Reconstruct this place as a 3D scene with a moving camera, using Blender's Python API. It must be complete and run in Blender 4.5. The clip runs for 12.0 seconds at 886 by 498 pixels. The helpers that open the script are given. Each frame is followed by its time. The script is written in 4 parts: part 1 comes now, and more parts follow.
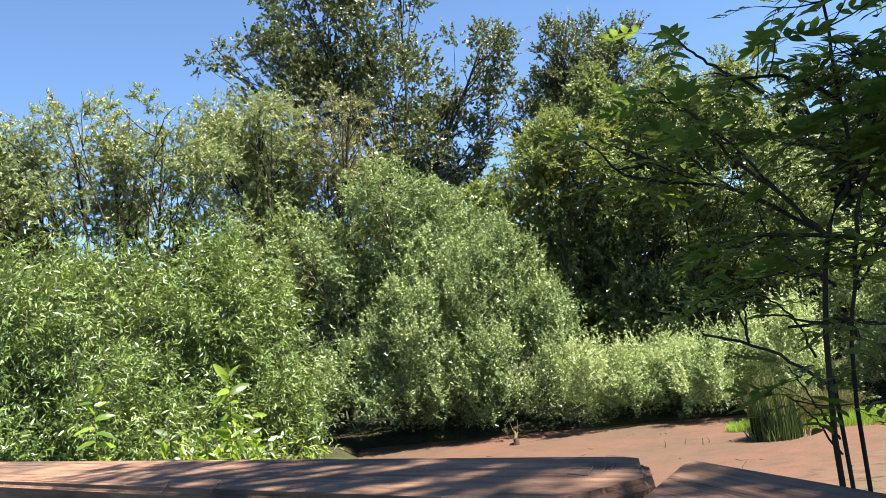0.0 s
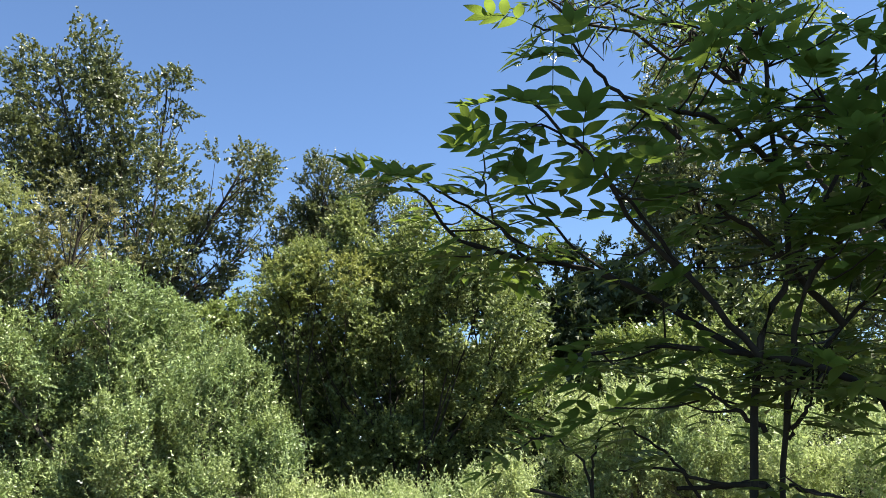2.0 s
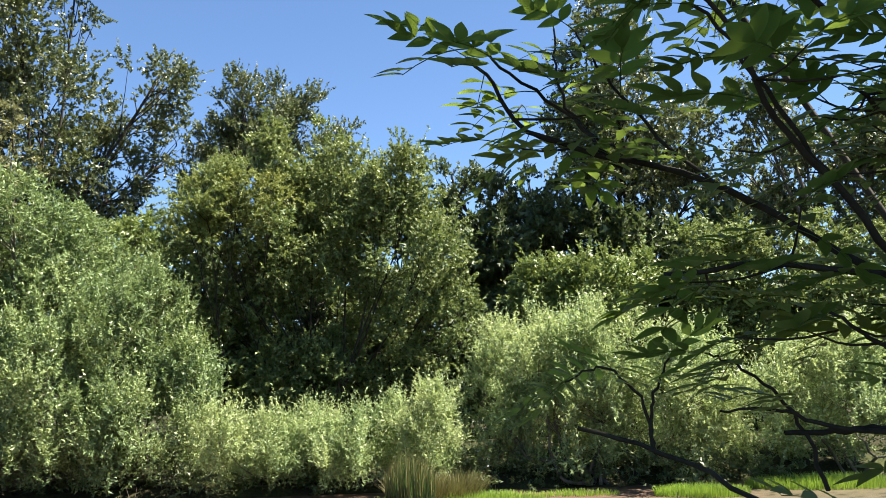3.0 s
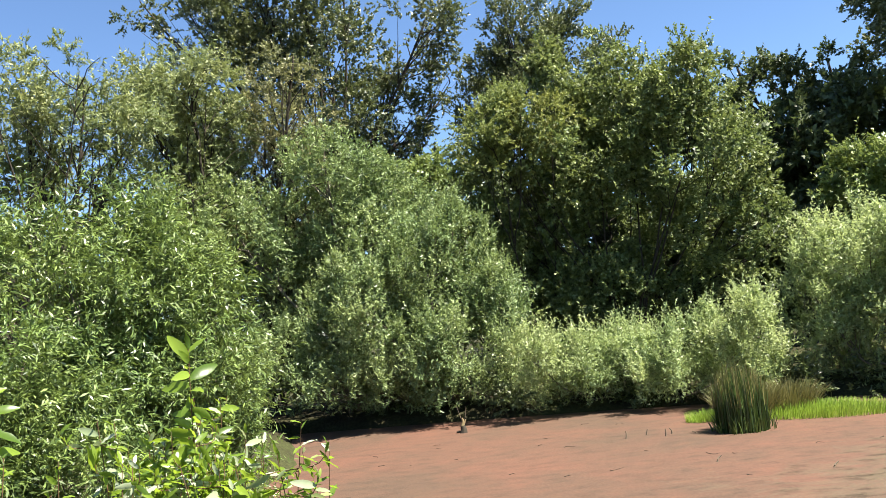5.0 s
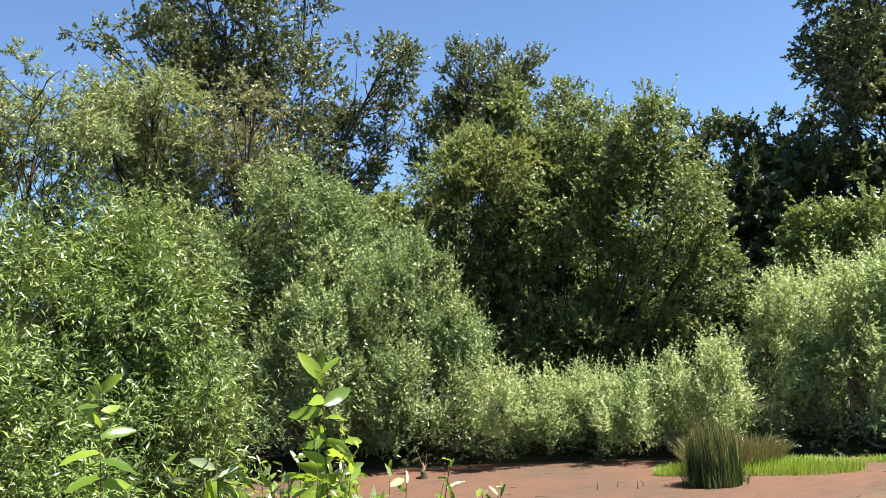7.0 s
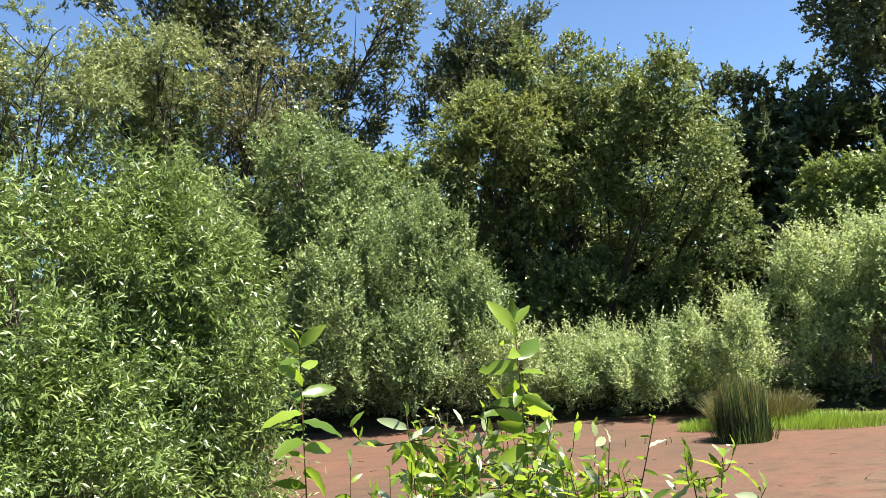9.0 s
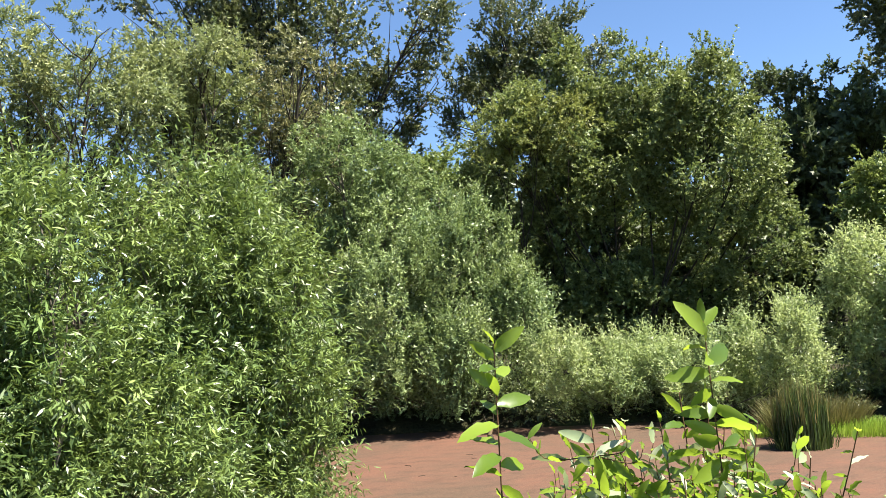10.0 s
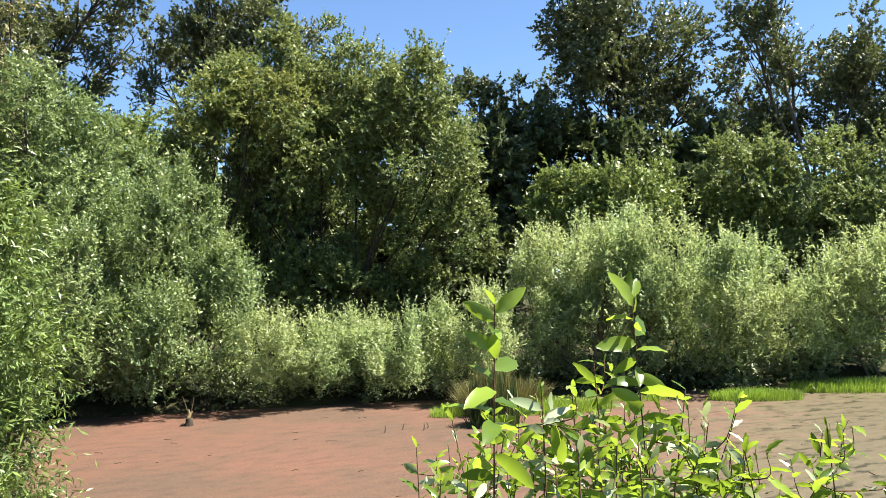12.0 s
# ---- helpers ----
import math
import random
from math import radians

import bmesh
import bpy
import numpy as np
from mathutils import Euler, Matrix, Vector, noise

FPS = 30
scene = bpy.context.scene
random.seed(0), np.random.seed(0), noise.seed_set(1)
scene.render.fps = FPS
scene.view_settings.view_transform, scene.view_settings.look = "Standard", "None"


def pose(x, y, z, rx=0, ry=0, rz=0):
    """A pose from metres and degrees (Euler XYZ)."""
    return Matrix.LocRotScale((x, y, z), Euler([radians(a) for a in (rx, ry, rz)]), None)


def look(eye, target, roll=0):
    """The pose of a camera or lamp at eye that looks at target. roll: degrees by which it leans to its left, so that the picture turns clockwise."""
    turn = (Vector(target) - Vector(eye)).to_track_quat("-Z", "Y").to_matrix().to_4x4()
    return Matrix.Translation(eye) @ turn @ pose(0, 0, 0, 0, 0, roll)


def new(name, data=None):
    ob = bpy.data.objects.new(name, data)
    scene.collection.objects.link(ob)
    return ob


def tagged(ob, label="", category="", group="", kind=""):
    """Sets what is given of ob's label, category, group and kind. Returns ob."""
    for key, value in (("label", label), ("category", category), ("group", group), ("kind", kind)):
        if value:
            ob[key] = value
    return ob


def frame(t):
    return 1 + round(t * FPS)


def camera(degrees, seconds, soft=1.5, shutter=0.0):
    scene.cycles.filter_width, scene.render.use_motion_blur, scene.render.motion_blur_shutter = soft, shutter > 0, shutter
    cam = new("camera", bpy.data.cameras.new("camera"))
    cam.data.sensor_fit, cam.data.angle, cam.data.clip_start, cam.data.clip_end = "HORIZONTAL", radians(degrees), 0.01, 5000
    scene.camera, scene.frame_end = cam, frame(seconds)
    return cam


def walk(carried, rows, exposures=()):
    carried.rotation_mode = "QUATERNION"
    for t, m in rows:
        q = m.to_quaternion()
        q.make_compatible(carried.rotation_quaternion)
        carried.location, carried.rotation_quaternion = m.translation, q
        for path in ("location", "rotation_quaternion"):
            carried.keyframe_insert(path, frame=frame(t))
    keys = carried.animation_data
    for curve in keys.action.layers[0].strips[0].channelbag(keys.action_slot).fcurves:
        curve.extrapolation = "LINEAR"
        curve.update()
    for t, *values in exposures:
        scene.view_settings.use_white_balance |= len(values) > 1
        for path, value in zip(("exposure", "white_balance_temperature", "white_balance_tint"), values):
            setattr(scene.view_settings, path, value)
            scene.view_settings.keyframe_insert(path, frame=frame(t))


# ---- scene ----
cam = camera(56.0, 12.0, soft=0.6)

# seconds, eye, target, roll
PATH = [
    (0, (0.58, 0.558, 2.601), (0.554, 2.544, 2.838), -7.6),
    (0.5, (0.55, 0.745, 2.62), (0.512, 2.698, 3.049), -5.9),
    (1, (0.554, 0.962, 2.63), (0.727, 2.884, 3.155), -3.7),
    (1.5, (0.571, 1.123, 2.618), (0.927, 3.003, 3.201), -5.5),
    (2, (0.579, 1.279, 2.601), (1.174, 3.122, 3.102), -3.1),
    (2.5, (0.556, 1.438, 2.613), (1.394, 3.214, 2.991), -1.6),
    (4.5, (0.128, 1.858, 2.647), (0.385, 3.831, 2.854), -7.3),
    (5, (0.014, 1.919, 2.619), (0.158, 3.906, 2.796), -6.3),
    (5.5, (-0.195, 2.039, 2.629), (-0.06, 4.024, 2.828), -6.6),
    (6, (-0.352, 2.148, 2.676), (-0.212, 4.126, 2.929), -6.7),
    (6.5, (-0.615, 2.299, 2.621), (-0.385, 4.266, 2.903), -4.8),
    (8.5, (-1.286, 2.753, 2.66), (-0.856, 4.699, 2.831), -4.6),
    (9, (-1.467, 2.84, 2.639), (-1.134, 4.804, 2.812), -4.5),
    (9.5, (-1.679, 2.968, 2.649), (-1.474, 4.948, 2.846), -3.8),
    (10, (-1.872, 3.136, 2.671), (-1.599, 5.109, 2.855), -4.3),
    (10.5, (-2.056, 3.308, 2.658), (-1.671, 5.262, 2.843), -3.4),
    (11, (-2.211, 3.498, 2.661), (-1.742, 5.433, 2.852), -1.0),
    (11.5, (-2.371, 3.545, 2.659), (-1.659, 5.409, 2.785), -0.4),
    (12, (-2.522, 3.533, 2.651), (-1.539, 5.272, 2.755), -2.1),
]
walk(cam, [(t, look(eye, target, roll)) for t, eye, target, roll in PATH], exposures=[(0.0, 2.26), (0.5, 2.38), (1.0, 2.26), (1.5, 2.12), (2.5, 2.14), (4.5, 2.18), (5.5, 2.1), (9.5, 2.09), (12.0, 2.15)])

# ---- light ----
SUN_EL, SUN_AZ = 61.0, 121.0          # degrees above the horizon; clockwise from +y
world = bpy.data.worlds.new("world")
scene.world = world
world.use_nodes = True
wn = world.node_tree
sky = wn.nodes.new("ShaderNodeTexSky")
sky.sky_type, sky.sun_disc = "NISHITA", False
sky.sun_elevation, sky.sun_rotation = radians(SUN_EL), radians(SUN_AZ)
sky.air_density, sky.dust_density, sky.ozone_density = 0.88, 0.0, 6.0
wn.nodes["Background"].inputs["Strength"].default_value = 0.051
wn.links.new(sky.outputs[0], wn.nodes["Background"].inputs["Color"])
sun = new("sun", bpy.data.lights.new("sun", "SUN"))
sun.data.energy, sun.data.angle, sun.data.color = 5.0, radians(0.5), (1.0, 0.935, 0.84)
s_dir = Vector((math.sin(radians(SUN_AZ)) * math.cos(radians(SUN_EL)), math.cos(radians(SUN_AZ)) * math.cos(radians(SUN_EL)), math.sin(radians(SUN_EL))))
sun.matrix_world = look(s_dir * 60, (0, 0, 0))


# ---- materials ----
def material(name):
    m = bpy.data.materials.new(name)
    m.use_nodes = True
    return m, m.node_tree, m.node_tree.nodes["Principled BSDF"]


def node(nt, kind, **values):
    n = nt.nodes.new(kind)
    for k, v in values.items():
        n.inputs[k].default_value = v
    return n


def ramp(nt, fac, stops):
    r = nt.nodes.new("ShaderNodeValToRGB")
    while len(r.color_ramp.elements) < len(stops):
        r.color_ramp.elements.new(0.5)
    for e, (p, c) in zip(r.color_ramp.elements, stops):
        e.position, e.color = p, (*c, 1)
    nt.links.new(fac, r.inputs[0])
    return r.outputs[0]


def mixed(nt, a, b, fac, blend="MIX"):
    m = nt.nodes.new("ShaderNodeMix")
    m.data_type, m.blend_type = "RGBA", blend
    for socket, v in ((m.inputs[0], fac), (m.inputs[6], a), (m.inputs[7], b)):
        if hasattr(v, "links"):
            nt.links.new(v, socket)
        else:
            socket.default_value = v if isinstance(v, float) else (*v, 1)
    return m.outputs[2]


def leaf_material(name, dark, light, odd, through_col, rough=0.38, share=0.3, by_object=False, gloss=0.45):
    """Leaf blades: colour from leaf to leaf and from bough to bough, a waxy gloss, light through the blade."""
    m, nt, p = material(name)
    if by_object:
        rnd = nt.nodes.new("ShaderNodeObjectInfo").outputs["Random"]
    else:
        rnd = nt.nodes.new("ShaderNodeNewGeometry").outputs["Random Per Island"]
    geo = nt.nodes.new("ShaderNodeTexCoord").outputs["Object"]
    big = node(nt, "ShaderNodeTexNoise", Scale=0.55, Detail=2.0)
    nt.links.new(geo, big.inputs["Vector"])
    base = ramp(nt, rnd, [(0.0, dark), (0.75, light), (0.95, light), (1.0, odd)])
    tint = ramp(nt, big.outputs[0], [(0.35, (0.78, 0.86, 0.8)), (0.65, (1.15, 1.08, 0.95))])
    col = mixed(nt, base, tint, 1.0, "MULTIPLY")
    nt.links.new(col, p.inputs["Base Color"])
    p.inputs["Roughness"].default_value = rough
    p.inputs["Specular IOR Level"].default_value = gloss
    tr = nt.nodes.new("ShaderNodeBsdfTranslucent")
    nt.links.new(mixed(nt, col, through_col, 0.6), tr.inputs["Color"])
    mx = nt.nodes.new("ShaderNodeMixShader")
    mx.inputs[0].default_value = share
    nt.links.new(p.outputs[0], mx.inputs[1])
    nt.links.new(tr.outputs[0], mx.inputs[2])
    nt.links.new(mx.outputs[0], nt.nodes["Material Output"].inputs["Surface"])
    return m


def bark_material(name, dark, light, scale=9.0):
    m, nt, p = material(name)
    tc = nt.nodes.new("ShaderNodeTexCoord").outputs["Object"]
    mp = node(nt, "ShaderNodeMapping", Scale=(1, 1, 0.25))
    nt.links.new(tc, mp.inputs[0])
    fine = node(nt, "ShaderNodeTexNoise", Scale=scale, Detail=6.0, Roughness=0.65)
    nt.links.new(mp.outputs[0], fine.inputs["Vector"])
    broad = node(nt, "ShaderNodeTexNoise", Scale=1.3, Detail=2.0)
    nt.links.new(tc, broad.inputs["Vector"])
    col = ramp(nt, fine.outputs[0], [(0.3, dark), (0.7, light)])
    col = mixed(nt, col, ramp(nt, broad.outputs[0], [(0.35, (0.8, 0.85, 0.75)), (0.65, (1.1, 1.05, 1.0))]), 1.0, "MULTIPLY")
    nt.links.new(col, p.inputs["Base Color"])
    p.inputs["Roughness"].default_value = 0.9
    p.inputs["Specular IOR Level"].default_value = 0.2
    b = node(nt, "ShaderNodeBump", Strength=0.5, Distance=0.02)
    nt.links.new(fine.outputs[0], b.inputs["Height"])
    nt.links.new(b.outputs[0], p.inputs["Normal"])
    return m


POPLAR = leaf_material("poplar_leaves", (0.0394, 0.0517, 0.0218), (0.146, 0.163, 0.0748), (0.197, 0.211, 0.116), (0.17, 0.211, 0.0442), rough=0.42, share=0.22)
OLIVE = leaf_material("olive_willow_leaves", (0.078, 0.098, 0.042), (0.26, 0.3, 0.135), (0.31, 0.31, 0.17), (0.27, 0.32, 0.085), rough=0.45, share=0.3, gloss=0.3)
BROWNISH = leaf_material("brown_willow_leaves", (0.09, 0.094, 0.045), (0.225, 0.225, 0.105), (0.29, 0.24, 0.14), (0.24, 0.25, 0.08), rough=0.45, share=0.24, gloss=0.3)
GREY = leaf_material("grey_willow_leaves", (0.044, 0.068, 0.027), (0.255, 0.332, 0.148), (0.35, 0.4, 0.25), (0.27, 0.355, 0.086), rough=0.42, share=0.28, gloss=0.32)
PALE = leaf_material("pale_willow_leaves", (0.09, 0.122, 0.054), (0.39, 0.465, 0.235), (0.49, 0.53, 0.35), (0.43, 0.52, 0.17), rough=0.45, share=0.45, gloss=0.3)
ALDER = leaf_material("alder_leaves", (0.038, 0.056, 0.019), (0.215, 0.265, 0.1), (0.29, 0.32, 0.17), (0.25, 0.31, 0.07), rough=0.48, share=0.28, gloss=0.3)
YELLOWING = leaf_material("yellowing_leaves", (0.1, 0.115, 0.032), (0.27, 0.3, 0.095), (0.32, 0.32, 0.14), (0.28, 0.31, 0.065), rough=0.45, share=0.3, gloss=0.3)
# Dark maple green; in the undergrowth and thickets it also stands in for shade.
MAPLE = leaf_material("dark_maple_and_shade_leaves", (0.03, 0.045, 0.018), (0.11, 0.14, 0.058), (0.15, 0.18, 0.09), (0.13, 0.18, 0.045), rough=0.48, share=0.24)
LIME = leaf_material("lime_green_leaves", (0.0816, 0.119, 0.0306), (0.218, 0.272, 0.0884), (0.286, 0.326, 0.136), (0.258, 0.32, 0.068), share=0.26)
OSIER = leaf_material("osier_leaves", (0.03, 0.053, 0.017), (0.178, 0.25, 0.077), (0.3, 0.34, 0.22), (0.23, 0.315, 0.052), rough=0.36, share=0.25, gloss=0.42)
SALLOW = leaf_material("sallow_sapling_leaves", (0.068, 0.122, 0.0204), (0.211, 0.299, 0.0408), (0.326, 0.374, 0.163), (0.326, 0.442, 0.0306), rough=0.27, share=0.5, by_object=True)
SILVER = leaf_material("silvery_leaf_undersides", (0.231, 0.286, 0.163), (0.354, 0.394, 0.286), (0.408, 0.435, 0.354), (0.34, 0.408, 0.0952), rough=0.3, share=0.3, by_object=True)
ELDER = leaf_material("elder_leaves", (0.034, 0.0544, 0.0163), (0.068, 0.0986, 0.0258), (0.0952, 0.129, 0.034), (0.3, 0.42, 0.055), rough=0.5, share=0.5, by_object=True, gloss=0.2)
REED = leaf_material("reed_blades", (0.0272, 0.0544, 0.015), (0.0748, 0.116, 0.0306), (0.109, 0.102, 0.0476), (0.0816, 0.116, 0.0238), share=0.2)
SEDGE = leaf_material("sedge_blades", (0.0952, 0.102, 0.034), (0.177, 0.156, 0.0612), (0.231, 0.17, 0.0816), (0.204, 0.19, 0.0544), share=0.2)
GRASS = leaf_material("bright_grass_blades", (0.19, 0.292, 0.0408), (0.292, 0.394, 0.0748), (0.286, 0.354, 0.109), (0.272, 0.408, 0.0408), share=0.35)
BARK = bark_material("grey_bark", (0.05, 0.045, 0.035), (0.16, 0.14, 0.11))
DARK_BARK = bark_material("dark_bark", (0.016, 0.013, 0.01), (0.055, 0.045, 0.034), 14.0)
RED_STEM = bark_material("red_brown_stem", (0.07, 0.035, 0.022), (0.16, 0.09, 0.05), 40.0)
BROKEN_WOOD = bark_material("broken_wood", (0.1, 0.075, 0.04), (0.24, 0.18, 0.1), 30.0)
DEAD = bark_material("dead_wood", (0.05, 0.04, 0.032), (0.2, 0.16, 0.12), 20.0)


def timber_material():
    m, nt, p = material("weathered_timber")
    tc = nt.nodes.new("ShaderNodeTexCoord").outputs["Object"]
    mp = node(nt, "ShaderNodeMapping", Scale=(1.2, 16, 16))
    nt.links.new(tc, mp.inputs[0])
    grain = node(nt, "ShaderNodeTexNoise", Scale=3.0, Detail=8.0, Roughness=0.7, Distortion=0.4)
    nt.links.new(mp.outputs[0], grain.inputs["Vector"])
    stain = node(nt, "ShaderNodeTexNoise", Scale=3.5, Detail=4.0)
    nt.links.new(tc, stain.inputs["Vector"])
    col = ramp(nt, grain.outputs[0], [(0.34, (0.024, 0.014, 0.01)), (0.42, (0.1, 0.052, 0.03)), (0.56, (0.19, 0.108, 0.065)), (0.75, (0.29, 0.19, 0.125))])
    col = mixed(nt, col, ramp(nt, stain.outputs[0], [(0.36, (0.42, 0.4, 0.42)), (0.62, (1.15, 1.08, 1.0))]), 1.0, "MULTIPLY")
    nt.links.new(col, p.inputs["Base Color"])
    p.inputs["Roughness"].default_value = 0.8
    b = node(nt, "ShaderNodeBump", Strength=1.0, Distance=0.01)
    nt.links.new(grain.outputs[0], b.inputs["Height"])
    nt.links.new(b.outputs[0], p.inputs["Normal"])
    return m


def ground_material():
    m, nt, p = material("bank_soil_and_moss")
    tc = nt.nodes.new("ShaderNodeTexCoord").outputs["Object"]
    a = node(nt, "ShaderNodeTexNoise", Scale=0.6, Detail=5.0)
    b = node(nt, "ShaderNodeTexNoise", Scale=14.0, Detail=5.0)
    for n in (a, b):
        nt.links.new(tc, n.inputs["Vector"])
    col = ramp(nt, a.outputs[0], [(0.35, (0.028, 0.023, 0.015)), (0.65, (0.04, 0.045, 0.018))])
    col = mixed(nt, col, ramp(nt, b.outputs[0], [(0.3, (0.6, 0.6, 0.6)), (0.7, (1.3, 1.3, 1.2))]), 1.0, "MULTIPLY")
    nt.links.new(col, p.inputs["Base Color"])
    p.inputs["Roughness"].default_value = 0.95
    p.inputs["Specular IOR Level"].default_value = 0.08
    bp = node(nt, "ShaderNodeBump", Strength=0.8, Distance=0.05)
    nt.links.new(b.outputs[0], bp.inputs["Height"])
    nt.links.new(bp.outputs[0], p.inputs["Normal"])
    return m


def pond_material():
    """A red-brown mat of floating fern, broken towards the open water in the east."""
    m, nt, p = material("pond_with_red_fern_mat")
    tc = nt.nodes.new("ShaderNodeTexCoord").outputs["Object"]
    fine = node(nt, "ShaderNodeTexNoise", Scale=22.0, Detail=6.0, Roughness=0.7)
    broad = node(nt, "ShaderNodeTexNoise", Scale=0.35, Detail=5.0, Roughness=0.6, Distortion=0.6)
    mp = node(nt, "ShaderNodeMapping", Scale=(0.8, 1.5, 1.0), Rotation=(0, 0, 0.35))
    nt.links.new(tc, mp.inputs[0])
    drift = node(nt, "ShaderNodeTexNoise", Scale=1.1, Detail=7.0, Roughness=0.7, Distortion=1.2)
    nt.links.new(mp.outputs[0], drift.inputs["Vector"])
    for n in (fine, broad):
        nt.links.new(tc, n.inputs["Vector"])
    mat = ramp(nt, fine.outputs[0], [(0.3, (0.063, 0.033, 0.021)), (0.5, (0.085, 0.0455, 0.029)), (0.72, (0.105, 0.061, 0.039))])
    mat = mixed(nt, mat, ramp(nt, broad.outputs[0], [(0.35, (0.8, 0.9, 0.88)), (0.65, (1.12, 1.0, 0.97))]), 1.0, "MULTIPLY")
    patch = node(nt, "ShaderNodeTexNoise", Scale=2.6, Detail=6.0, Roughness=0.65)
    nt.links.new(mp.outputs[0], patch.inputs["Vector"])
    mat = mixed(nt, mat, ramp(nt, patch.outputs[0], [(0.34, (0.76, 0.8, 0.78)), (0.5, (1.0, 1.0, 1.0)), (0.68, (1.12, 1.06, 1.02))]), 1.0, "MULTIPLY")
    mat = mixed(nt, mat, ramp(nt, drift.outputs[0], [(0.28, (0.35, 0.36, 0.36)), (0.34, (1.0, 1.0, 1.0))]), 1.0, "MULTIPLY")
    # open water lies to the south-east
    sep = nt.nodes.new("ShaderNodeSeparateXYZ")
    nt.links.new(tc, sep.inputs[0])
    mth = nt.nodes.new("ShaderNodeMath")
    mth.operation = "MULTIPLY_ADD"
    mth.inputs[1].default_value = 0.06
    mth.inputs[2].default_value = 0.3
    nt.links.new(sep.outputs[0], mth.inputs[0])
    sub = nt.nodes.new("ShaderNodeMath")
    sub.operation = "MULTIPLY_ADD"
    sub.inputs[1].default_value = -0.085
    nt.links.new(sep.outputs[1], sub.inputs[0])
    nt.links.new(mth.outputs[0], sub.inputs[2])
    add = nt.nodes.new("ShaderNodeMath")
    add.operation = "MULTIPLY_ADD"
    add.inputs[1].default_value = 1.1
    nt.links.new(drift.outputs[0], add.inputs[0])
    nt.links.new(sub.outputs[0], add.inputs[2])
    murk = ramp(nt, patch.outputs[0], [(0.38, (0.0238, 0.0245, 0.0136)), (0.46, (0.0816, 0.0714, 0.0449)), (0.7, (0.109, 0.0918, 0.0598))])
    water = ramp(nt, add.outputs[0], [(0.0, (0, 0, 0)), (0.34, (0.85, 0.85, 0.85))])
    nt.links.new(mixed(nt, mat, murk, water), p.inputs["Base Color"])
    nt.links.new(ramp(nt, add.outputs[0], [(0.0, (0.75, 0.75, 0.75)), (0.34, (0.38, 0.38, 0.38))]), p.inputs["Roughness"])
    p.inputs["Specular IOR Level"].default_value = 0.3
    b = node(nt, "ShaderNodeBump", Strength=0.35, Distance=0.02)
    nt.links.new(fine.outputs[0], b.inputs["Height"])
    nt.links.new(b.outputs[0], p.inputs["Normal"])
    return m


# ---- mesh helpers ----
def mesh_of(name, verts, faces, mat):
    """A mesh from arrays: verts (n, 3), faces (m, k)."""
    verts, faces = np.asarray(verts, np.float32), np.asarray(faces, np.int32)
    me = bpy.data.meshes.new(name)
    me.vertices.add(len(verts))
    me.vertices.foreach_set("co", verts.ravel())
    k = faces.shape[1]
    me.loops.add(faces.size)
    me.loops.foreach_set("vertex_index", faces.ravel())
    me.polygons.add(len(faces))
    me.polygons.foreach_set("loop_start", np.arange(0, faces.size, k, dtype=np.int32))
    me.polygons.foreach_set("loop_total", np.full(len(faces), k, np.int32))
    me.materials.append(mat)
    me.update(calc_edges=True)
    return me


def part(name, data, parent, label=""):
    ob = new(name, data)
    ob.parent = parent
    return tagged(ob, label)


def unit(v):
    return v / np.maximum(np.linalg.norm(v, axis=-1, keepdims=True), 1e-9)


def tubes(lines, sides=6):
    """Tapered round limbs. lines: of (points, first radius, last radius). Verts and quads."""
    vs, fs, at = [], [], 0
    ring = np.linspace(0, 2 * np.pi, sides, endpoint=False)
    for pts, r0, r1 in lines:
        pts = np.asarray(pts, float)
        d = unit(np.gradient(pts, axis=0))
        side = unit(np.cross(d, np.where(np.abs(d[:, 2:]) > 0.9, (1.0, 0, 0), (0, 0, 1.0))))
        up = np.cross(side, d)
        r = np.linspace(r0, r1, len(pts))[:, None, None]
        v = pts[:, None] + r * (np.cos(ring)[None, :, None] * side[:, None] + np.sin(ring)[None, :, None] * up[:, None])
        vs.append(v.reshape(-1, 3))
        a, b = np.meshgrid(np.arange(len(pts) - 1), np.arange(sides), indexing="ij")
        c = (b + 1) % sides
        fs.append((at + np.stack([a * sides + b, a * sides + c, (a + 1) * sides + c, (a + 1) * sides + b], -1)).reshape(-1, 4))
        at += len(pts) * sides
    return np.concatenate(vs), np.concatenate(fs)


def curve_pts(points, n, rng=None, wobble=0.0):
    """A smooth line of n points through the given ones."""
    p = np.asarray(points, float)
    t = np.linspace(0, len(p) - 1, n)
    q = np.concatenate([[2 * p[0] - p[1]], p, [2 * p[-1] - p[-2]]])
    i = np.minimum(t.astype(int), len(p) - 2)
    u = (t - i)[:, None]
    a, b, c, d = q[i], q[i + 1], q[i + 2], q[i + 3]
    out = 0.5 * (2 * b + (c - a) * u + (2 * a - 5 * b + 4 * c - d) * u**2 + (3 * b - a - 3 * c + d) * u**3)
    if rng is not None and wobble:
        w = rng.normal(0, wobble, out.shape)
        w[0] = w[-1] = 0
        out = out + w
    return out


def blades(base, way, normal, length, width):
    """Leaf blades: four corners each, creased along the midrib and bent."""
    side = unit(np.cross(way, normal))
    nrm = np.cross(side, way)
    length, width = length[:, None], width[:, None]
    mid = base + way * length * 0.45
    v = np.stack([base, mid - side * width / 2 + nrm * width * 0.12, base + way * length - nrm * length * 0.10, mid + side * width / 2 + nrm * width * 0.12], 1)
    n = len(base)
    return v.reshape(-1, 3), np.arange(4 * n).reshape(n, 4)


